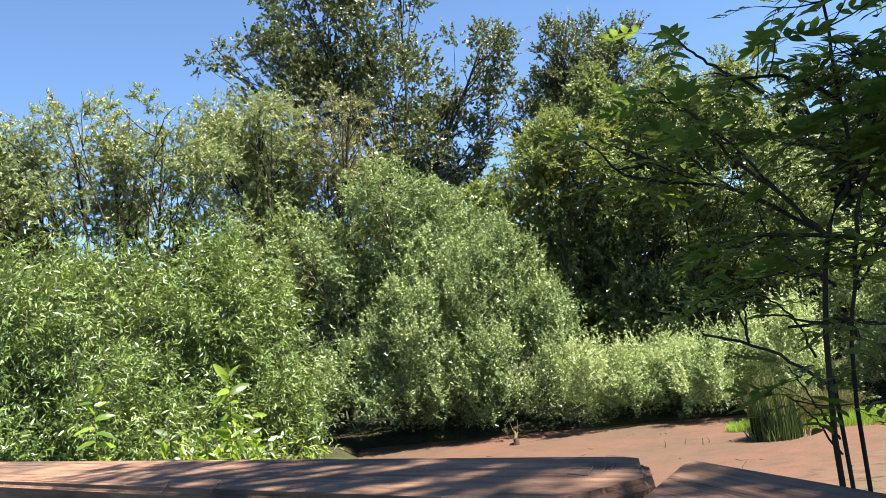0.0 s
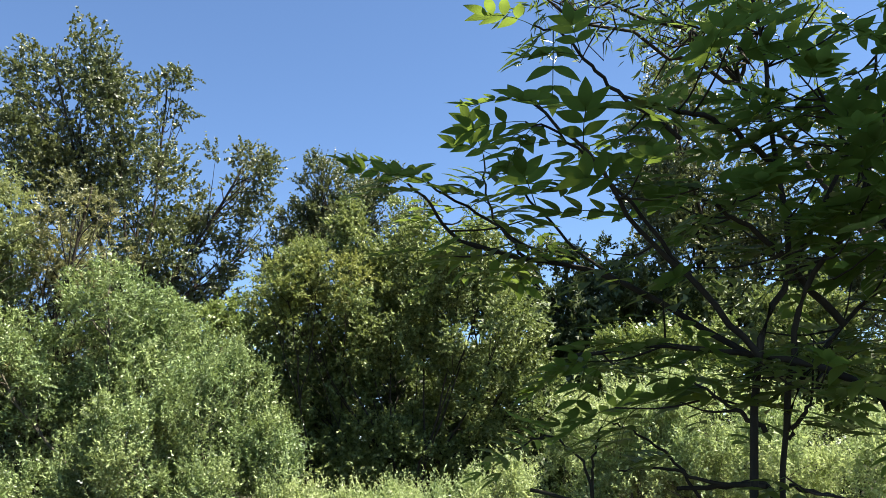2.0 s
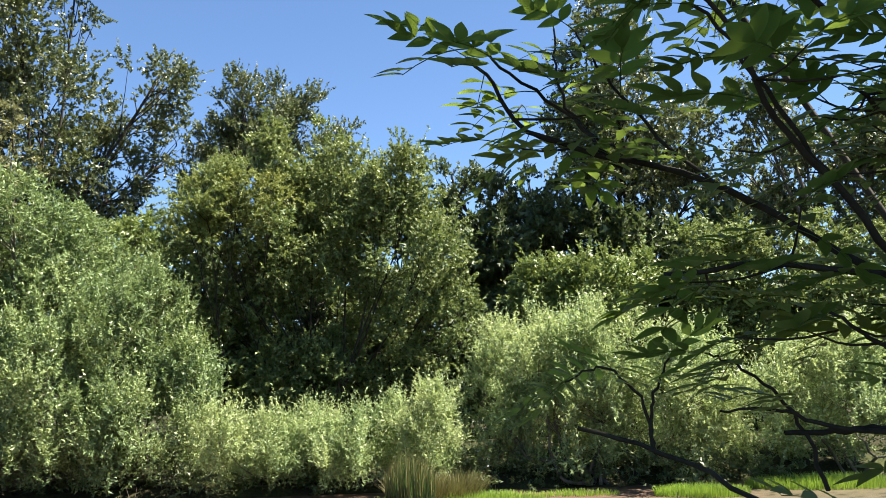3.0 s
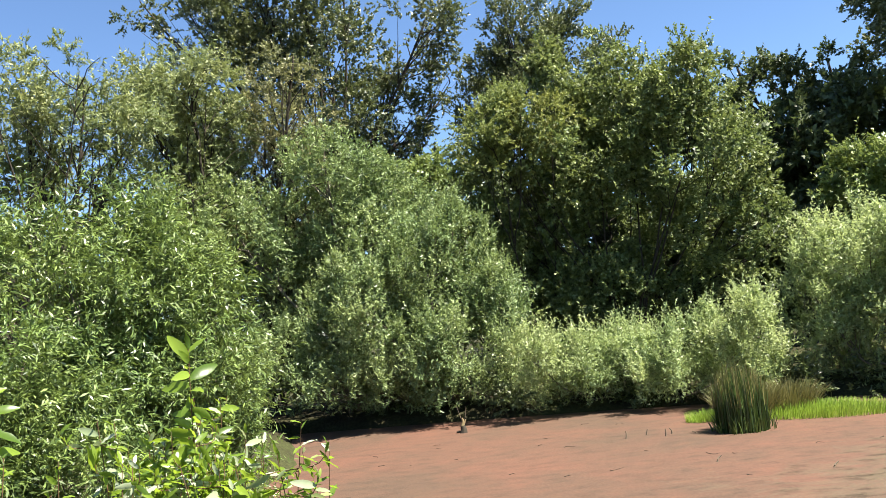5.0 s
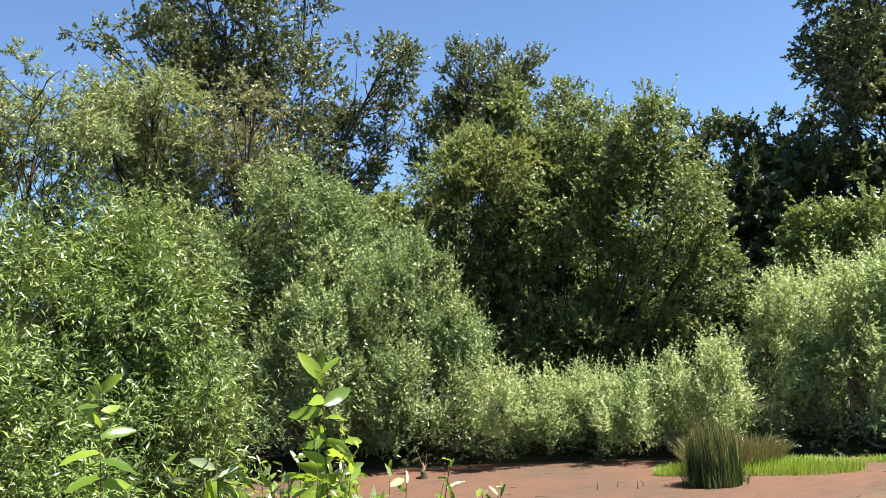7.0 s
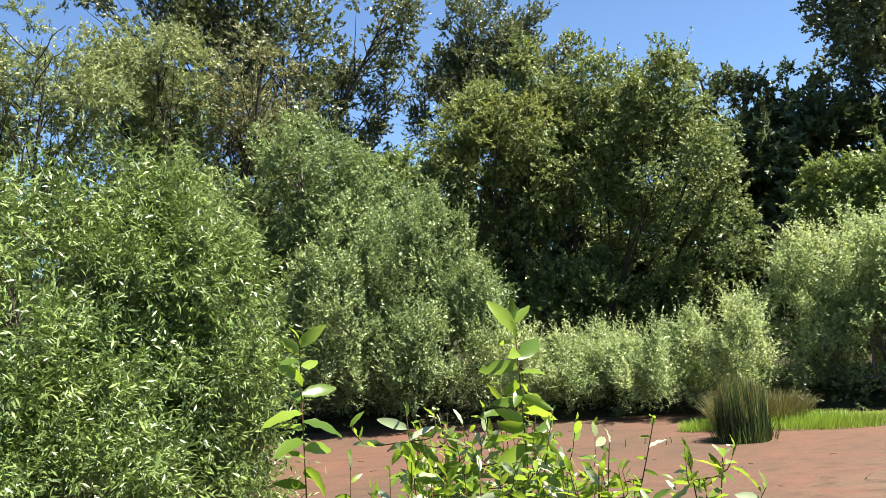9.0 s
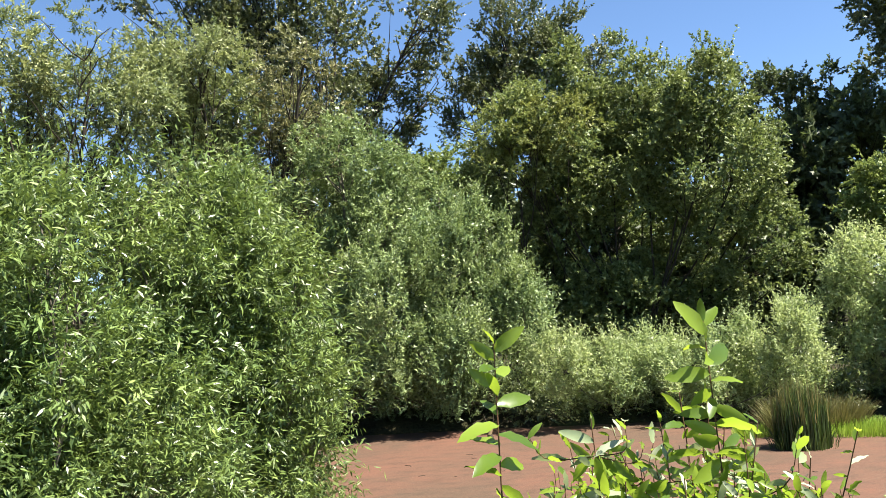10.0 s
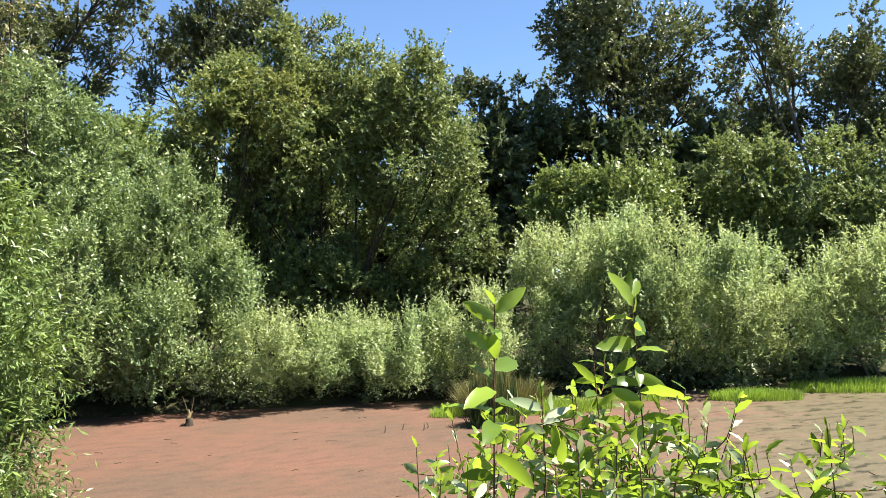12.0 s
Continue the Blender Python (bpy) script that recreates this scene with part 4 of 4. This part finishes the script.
def elder():
    rng = np.random.default_rng(77)
    limbs = [([(1.26, 2.22, 2.28), (1.32, 2.22, 2.72), (1.38, 2.21, 2.83), (1.39, 2.21, 2.99), (1.39, 2.20, 3.15), (1.37, 2.18, 3.30)], 0.0066, 0.0025), ([(1.31, 2.23, 2.27), (1.37, 2.25, 2.62), (1.46, 2.21, 2.76), (1.55, 2.17, 2.84), (1.63, 2.11, 2.91)], 0.005, 0.0022), ([(1.48, 2.08, 2.37), (1.44, 2.12, 2.59), (1.42, 2.15, 2.67), (1.34, 2.23, 2.72), (1.23, 2.32, 2.75), (1.14, 2.42, 2.75)], 0.008, 0.003), ([(1.32, 2.22, 2.72), (1.25, 2.24, 2.82), (1.17, 2.25, 2.91), (1.11, 2.24, 3.00), (1.03, 2.25, 3.08)], 0.005, 0.002), ([(1.35, 2.26, 2.72), (1.21, 2.41, 2.87), (1.10, 2.46, 2.91), (1.00, 2.50, 2.95), (0.96, 2.50, 3.0), (0.92, 2.50, 3.04)], 0.005, 0.002),
             ([(1.28, 2.23, 2.35), (1.35, 2.42, 2.41), (1.32, 2.55, 2.47), (1.26, 2.64, 2.52), (1.18, 2.71, 2.55)], 0.0045, 0.0035), ([(1.27, 2.64, 2.51), (1.27, 2.64, 2.58), (1.27, 2.59, 2.65)], 0.0034, 0.0015), ([(1.37, 2.28, 2.51), (1.36, 2.30, 2.55), (1.32, 2.34, 2.55), (1.27, 2.38, 2.55)], 0.006, 0.003), ([(1.37, 2.25, 2.62), (1.39, 2.20, 2.80), (1.43, 2.13, 2.89), (1.44, 2.06, 3.01)], 0.005, 0.002), ([(1.39, 2.21, 2.99), (1.29, 2.20, 3.05), (1.21, 2.20, 3.06), (1.15, 2.21, 3.08)], 0.005, 0.002), ([(1.46, 2.21, 2.76), (1.35, 2.22, 2.89), (1.27, 2.23, 2.94)], 0.006, 0.002), ([(1.55, 2.17, 2.84), (1.47, 2.14, 2.96), (1.38, 2.10, 3.06)], 0.005, 0.002), ([(1.38, 2.21, 2.83), (1.45, 2.14, 2.99), (1.49, 2.09, 3.13)], 0.004, 0.0015),
             ([(1.27, 2.64, 2.51), (1.26, 2.65, 2.59), (1.21, 2.67, 2.64), (1.15, 2.70, 2.62)], 0.003, 0.0015), ([(1.31, 2.36, 2.48), (1.28, 2.37, 2.57), (1.22, 2.39, 2.63), (1.19, 2.41, 2.65)], 0.003, 0.0012), ([(1.34, 2.27, 2.55), (1.29, 2.33, 2.56), (1.25, 2.37, 2.58), (1.19, 2.40, 2.58)], 0.0035, 0.0014), ([(1.36, 2.25, 2.55), (1.41, 2.21, 2.53), (1.46, 2.14, 2.52)], 0.003, 0.0014), ([(1.37, 2.25, 2.61), (1.40, 2.23, 2.66), (1.43, 2.21, 2.73)], 0.0035, 0.0015), ([(1.32, 2.23, 2.62), (1.29, 2.26, 2.66), (1.25, 2.29, 2.70)], 0.004, 0.0015),
             ([(1.25, 2.24, 2.82), (1.20, 2.26, 2.91), (1.14, 2.26, 2.98), (1.075, 2.26, 3.036), (1.025, 2.26, 3.053)], 0.0035, 0.0014), ([(1.25, 2.23, 3.03), (1.166, 2.25, 3.108), (1.12, 2.24, 3.143), (1.08, 2.24, 3.183), (1.041, 2.24, 3.191)], 0.0035, 0.0014), ([(1.21, 2.41, 2.87), (1.136, 2.48, 2.923), (1.069, 2.5, 2.979), (1.052, 2.5, 3.042), (1.053, 2.5, 3.097)], 0.003, 0.0013), ([(1.25, 2.37, 2.83), (1.184, 2.42, 2.9), (1.128, 2.45, 2.981), (1.083, 2.46, 3.045), (1.061, 2.46, 3.077)], 0.003, 0.0013), ([(1.10, 2.46, 2.91), (1.069, 2.5, 2.975), (0.99, 2.5, 3.02), (0.94, 2.5, 3.05), (0.905, 2.5, 3.068)], 0.003, 0.0012),
             ([(1.27, 2.22, 2.33), (1.23, 2.2, 2.40), (1.19, 2.2, 2.48)], 0.0026, 0.0012), ([(1.27, 2.22, 2.30), (1.24, 2.25, 2.37), (1.2, 2.27, 2.42)], 0.0024, 0.0012)]
    foot = np.array(limbs[0][0][0])
    foot[2] = ground_height(foot[0], foot[1])
    lines = []
    for k, (pts, a, b) in enumerate(limbs):
        pts = [np.array(p) for p in pts]
        if k in (0, 1, 2, 5):
            pts.insert(0, np.array((*(foot[:2] * 0.7 + pts[0][:2] * 0.3), foot[2] - 0.03)))
        lines.append((curve_pts(pts, 18, rng, 0.0018), a, b))
    ob = tagged(new("elder_shrub"), "dark backlit elder shrub with pinnate leaves", "shrub")
    ob.location = foot
    mesh = elder_leaf_mesh()
    twigs = {k: [] for k in range(len(lines))}
    leaves = {k: [] for k in range(len(lines))}

    def leaf_at(k, at, way, size):
        """A leaf held nearly level, its tip hanging a little."""
        way = unit(way)
        yaw, dip = math.degrees(math.atan2(way[1], way[0])), -math.degrees(math.asin(way[2])) + 12
        leaves[k].append(pose(*(at - foot), 0, 0, yaw + rng.normal(0, 9)) @ pose(0, 0, 0, rng.normal(0, 15), 0.6 * dip + rng.normal(0, 10), 0) @ Matrix.Scale(size, 4))

    def spray(k, line, near, step, size):
        """Opposite leaves along the outer part of a shoot, and one at its tip."""
        steps = np.linalg.norm(np.diff(line, axis=0), axis=1)
        run = np.concatenate([[0], np.cumsum(steps)])
        leaf_at(k, line[-1], line[-1] - line[-3] + (0, 0, 0.01), size * 0.85)
        d = run[-1] - step * 0.5
        turn = 0
        while d > near * run[-1]:
            at = np.array([np.interp(d, run, line[:, c]) for c in range(3)])
            j = int(np.clip(np.searchsorted(run, d), 1, len(line) - 1))
            way = unit(line[j] - line[j - 1])
            side = unit(np.cross(way, (0, 0, 1.0)) + 1e-6)
            lift = np.array((0, 0, 0.45 if turn % 2 else 0.0))
            for sign in (-1, 1):
                if rng.random() < 0.88:
                    leaf_at(k, at, 0.55 * way + sign * side * (0.9 if turn % 2 == 0 else 0.55) + lift + rng.normal(0, 0.15, 3), size * rng.uniform(0.8, 1.15))
            d -= step * rng.uniform(0.8, 1.25)
            turn += 1

    side_shoots = (11, 11, 7, 3, 4, 0, 0, 0, 10, 4, 10, 9, 8, 0, 0, 0, 1, 4, 4, 0, 0, 0, 0, 0, 1, 1)
    for k, (pts, a, b) in enumerate(lines):
        if k in (5, 7, 15):
            continue
        spray(k, pts, 0.78 if k < 2 else 0.5, 0.062, 0.74)
        for i in range(side_shoots[k]):
            q = pts[int(rng.integers(10 if k < 2 else 6, 17))]
            way = unit(np.array((*rng.normal(0, 1, 2), rng.normal(0.25, 0.3))))
            end = q + way * rng.uniform(0.06, 0.15)
            shoot = curve_pts([q, (q + end) / 2 + (0, 0, -0.008), end], 6)
            twigs[k].append((shoot - foot, 0.0018, 0.001))
            spray(k, shoot, 0.45, 0.06, 0.7)
    for k, (p, a, b) in enumerate(lines):
        v, f = tubes([(p - foot, a, b)] + twigs[k], 7)
        limb = part("stem" if k < 2 else "branch", mesh_of("branch", v, f, DARK_BARK), ob)
        for m in leaves[k]:
            part("leaf", mesh, limb).matrix_local = m


elder()


# ---- reeds and grass ----
def blade_tuft(name, label, centre, radius, count, height, mat, seed, lean=0.25, width=0.012, category="reeds", kind="", squash=1.0, turn=0.0, parent=None):
    """Upright blades, three lengths each, bending outwards."""
    rng = np.random.default_rng(seed)
    a, r = rng.random(count) * 2 * np.pi, radius * np.sqrt(rng.random(count))
    dx, dy = r * np.cos(a), r * np.sin(a) * squash
    c, s = math.cos(turn), math.sin(turn)
    bx, by = dx * c - dy * s, dx * s + dy * c
    h = height * rng.uniform(0.55, 1.1, count) * (1 - 0.25 * (r / radius) ** 2)
    out = np.stack([np.cos(a), np.sin(a)], 1) * (lean * r / radius)[:, None] + rng.normal(0, 0.035 + lean * 0.25, (count, 2))
    side = rng.random(count) * np.pi
    sv = np.stack([np.cos(side), np.sin(side), 0 * side], 1)
    rows_ = []
    for t, w in ((0, 1), (0.4, 0.9), (0.75, 0.6), (1, 0.08)):
        p = np.stack([bx + out[:, 0] * h * t**1.8, by + out[:, 1] * h * t**1.8, h * t * (1 - 0.12 * t)], 1)
        rows_ += [p - sv * width * w / 2, p + sv * width * w / 2]
    v = np.stack(rows_, 1).reshape(-1, 3)
    i = np.arange(count)[:, None] * 8
    f = np.concatenate([i + np.array((0, 1, 3, 2)), i + np.array((2, 3, 5, 4)), i + np.array((4, 5, 7, 6))])
    ob = new(name, mesh_of(name, v, f, mat))
    ob.location, ob.parent = centre, parent
    return tagged(ob, label, "" if parent else category, kind=kind)


reeds = blade_tuft("reed_clump", "dense clump of dark green upright reeds in the pond", (6.46, 17.60, -0.03), 0.48, 1500, 1.3, REED, 50, 0.0, 0.02)
blade_tuft("dry_top", "dry brown flowering tops", (0, 0, 0.5), 0.5, 300, 0.95, SEDGE, 58, 0.02, 0.013, parent=reeds)
blade_tuft("skirt", "short bent green blades", (0, 0, 0), 0.58, 260, 0.5, REED, 59, 0.4, 0.018, parent=reeds)
blade_tuft("sedge_tussock", "brownish dry-topped sedge tussock behind the reeds", (7.14, 18.96, -0.02), 0.55, 1300, 0.95, SEDGE, 51, 0.4, 0.014)
blade_tuft("sedge_tussock", "low straw-coloured sedge tussock on the shore", (8.0, 19.3, 0.0), 0.75, 1700, 0.8, SEDGE, 52, 0.45, 0.014)
for c, r, sq, n, h, tn, sd in (((8.18, 18.65, -0.02), 1.75, 0.45, 5200, 0.34, -0.6, 53), ((6.56, 19.29, -0.02), 0.6, 0.6, 900, 0.3, 0, 54), ((12.75, 16.55, -0.02), 1.0, 0.35, 2600, 0.34, -0.75, 55), ((15.75, 16.0, -0.02), 1.7, 0.4, 4200, 0.36, -0.6, 56), ((10.79, 18.32, -0.02), 0.9, 0.3, 700, 0.2, -0.6, 57)):
    blade_tuft("grass_patch", "patch of bright green grass growing in the shallows", c, r, n, h, GRASS, sd, 0.25, 0.012, "grass", "stuff", sq, tn)


def herb_bank():
    """Rank herbs and grass on the bank between the railing and the water."""
    rng = np.random.default_rng(90)
    vs, fs, at = [], [], 0
    n = 900
    x, y = rng.uniform(-5.2, 2.0, n), rng.uniform(3.4, 9.0, n)
    ok = (0.65 * x + 0.76 * y > 2.5) & (inside_distance(x, y) < -0.1)
    x, y = x[ok], y[ok]
    foot = np.stack([x, y, ground_height(x, y) - 0.02], 1)
    per = 26
    tall = rng.uniform(0.25, 0.7, len(foot))
    base = np.repeat(foot, per, 0)
    up = rng.random(len(base)) * np.repeat(tall, per)
    base = base + np.stack([rng.normal(0, 0.05, len(base)), rng.normal(0, 0.05, len(base)), up], 1)
    way = unit(rng.normal(size=base.shape) + (0, 0, 0.5))
    nrm = unit(rng.normal(size=base.shape) * 0.6 + (0, 0, 1))
    ln = rng.uniform(0.05, 0.13, len(base))
    v, f = blades(base, way, nrm, ln, ln * 0.32)
    stems = [([p, p + (rng.normal(0, 0.04), rng.normal(0, 0.04), h)], 0.003, 0.0012) for p, h in zip(foot, tall)]
    ob = tagged(new("bank_herbs"), "rank bright green herbs on the bank below the rail", "herbs", kind="stuff")
    part("leaves", mesh_of("leaves", v, f, OSIER), ob)
    tv, tf = tubes(stems, 4)
    part("stems", mesh_of("stems", tv, tf, GRASS), ob)


herb_bank()

# ---- timber rail ----
TIMBER = timber_material()


RAILING = tagged(new("timber_railing"), "weathered timber railing with thick brown rails on posts", "railing")
RAILING.location = (0.7, 1.8, 1.08)


def prism(name, plan, top, height, label):
    """A thick timber of the given plan with worn rounded edges."""
    mid = Vector((sum(p[0] for p in plan) / len(plan), sum(p[1] for p in plan) / len(plan), top - height))
    d = max(((Vector(q) - Vector(p)) for p, q in zip(plan, plan[1:] + plan[:1])), key=lambda e: e.length)
    turn = math.atan2(d.y, d.x) if height < 1 else 0.0
    to = Matrix.Translation(mid) @ pose(0, 0, 0, 0, 0, math.degrees(turn))
    back = to.inverted()
    bm = bmesh.new()
    low = [bm.verts.new(back @ Vector((x, y, top - height))) for x, y in plan]
    face = bm.faces.new(low)
    up = bmesh.ops.extrude_face_region(bm, geom=[face])
    bmesh.ops.translate(bm, vec=(0, 0, height), verts=[v for v in up["geom"] if isinstance(v, bmesh.types.BMVert)])
    bmesh.ops.recalc_face_normals(bm, faces=bm.faces)
    bmesh.ops.bevel(bm, geom=[e for e in bm.edges if e.calc_face_angle(0) > 0.6], offset=0.013, segments=3, affect="EDGES")
    me = bpy.data.meshes.new(name)
    bm.to_mesh(me)
    bm.free()
    me.materials.append(TIMBER)
    ob = part(name, me, RAILING, label)
    ob.matrix_local = Matrix.Translation(-RAILING.location) @ to
    return ob


prism("rail", [(0.827, 1.851), (0.799, 1.678), (0.653, 1.593), (-1.586, 3.646), (-1.382, 3.900), (0.807, 1.891)], 2.401, 0.15, "thick weathered brown timber rail on square posts")
prism("rail", [(0.874, 1.811), (1.270, 0.468), (1.011, 0.392), (0.696, 1.461)], 2.401, 0.15, "thick grey weathered timber rail with a mitred end")
# pale strokes cut into the worn rail end
for a, z in [((0.714, 1.889), (0.740, 1.877)), ((0.710, 1.832), (0.738, 1.813)), ((0.699, 1.787), (0.722, 1.752)), ((0.749, 1.868), (0.723, 1.756)), ((0.763, 1.843), (0.741, 1.751)), ((0.773, 1.822), (0.758, 1.778)), ((-0.085, 2.355), (-0.033, 2.168)), ((0.054, 2.258), (0.084, 2.093))]:
    line = np.array([(*a, 2.401 + 0.0005), ((a[0] + z[0]) / 2 + 0.002, (a[1] + z[1]) / 2, 2.401 + 0.0005), (*z, 2.401 + 0.0005)]) - np.array(RAILING.location)
    v, f = tubes([(curve_pts(line, 6), 0.0018, 0.001)], 5)
    part("scratch", mesh_of("scratch", v, f, DEAD), RAILING, "pale scratch in the timber")
for x, y in ((0.568, 1.883), (-0.723, 3.015), (0.848, 1.439), (1.103, 0.575)):
    g = float(ground_height(x, y))
    w = 0.07
    prism("post", [(x - w, y - w), (x - w, y + w), (x + w, y + w), (x + w, y - w)], 2.401 - 0.15, 2.401 - 0.15 - g + 0.1, "")


# ---- drifting wood ----
def drift_stub(name, label, at, lines, mat=DEAD, category="driftwood", group=""):
    v, f = tubes([(curve_pts(p, 7), a, b) for p, a, b in lines], 6)
    ob = tagged(new(name, mesh_of(name, v, f, mat)), label, category, group)
    ob.location = at
    return ob


stump = drift_stub("dead_stump", "small dark dead stump with pale broken top in the pond", (1.47, 21.93, -0.05), [([(0, 0, 0), (0.02, 0, 0.12), (0.0, 0, 0.22)], 0.11, 0.06), ([(0, 0, 0), (-0.1, 0.03, 0.08), (-0.16, 0.04, 0.07)], 0.05, 0.02)], DARK_BARK)
v, f = tubes([(curve_pts([(0, 0, 0.2), (0.02, 0, 0.3), (0.0, 0, 0.4)], 6), 0.055, 0.02), (curve_pts([(0.03, 0, 0.24), (0.07, 0, 0.32), (0.09, 0, 0.36)], 5), 0.025, 0.01)], 7)
part("broken_top", mesh_of("broken_top", v, f, BROKEN_WOOD), stump, "pale broken wood")
v, f = tubes([(curve_pts([(0, 0, 0.3), (-0.05, 0, 0.5), (-0.1, 0.05, 0.68)], 6), 0.009, 0.004), (curve_pts([(0.05, 0, 0.3), (0.1, 0, 0.5), (0.12, 0, 0.66)], 6), 0.008, 0.003)], 5)
part("twig", mesh_of("twig", v, f, DEAD), stump)
rng0 = np.random.default_rng(9)
for x, y in ((4.35, 18.23), (4.79, 18.34), (5.22, 18.11), (5.05, 17.95), (5.61, 17.87), (4.87, 14.94), (11.65, 16.45), (11.96, 16.35), (6.03, 13.58)):
    hgt = rng0.uniform(0.08, 0.2)
    drift_stub("dead_stalk", "short dead plant stalk standing in the pond", (x, y, -0.04), [([(0, 0, 0), (0.02, 0, hgt * 0.6), (rng0.normal(0, 0.06), 0, hgt)], 0.016, 0.008)], group="dead stalks in the pond")
for i in range(60):
    x, y, a, ln = rng0.uniform(-1.0, 13), rng0.uniform(9.5, 21), rng0.normal(0.2, 0.9), rng0.uniform(0.04, 0.26)
    if inside_distance(np.array([x]), np.array([y]))[0] < 0.4:
        continue
    c, s = math.cos(a) * ln / 2, math.sin(a) * ln / 2
    drift_stub("floating_twig", "thin dark twig floating on the red mat", (x, y, 0.004), [([(-c, -s, 0), (rng0.normal(0, 0.04), rng0.normal(0, 0.04), 0.003), (c, s, 0)], 0.005, 0.002)], DARK_BARK, "twig", "twigs floating on the pond")
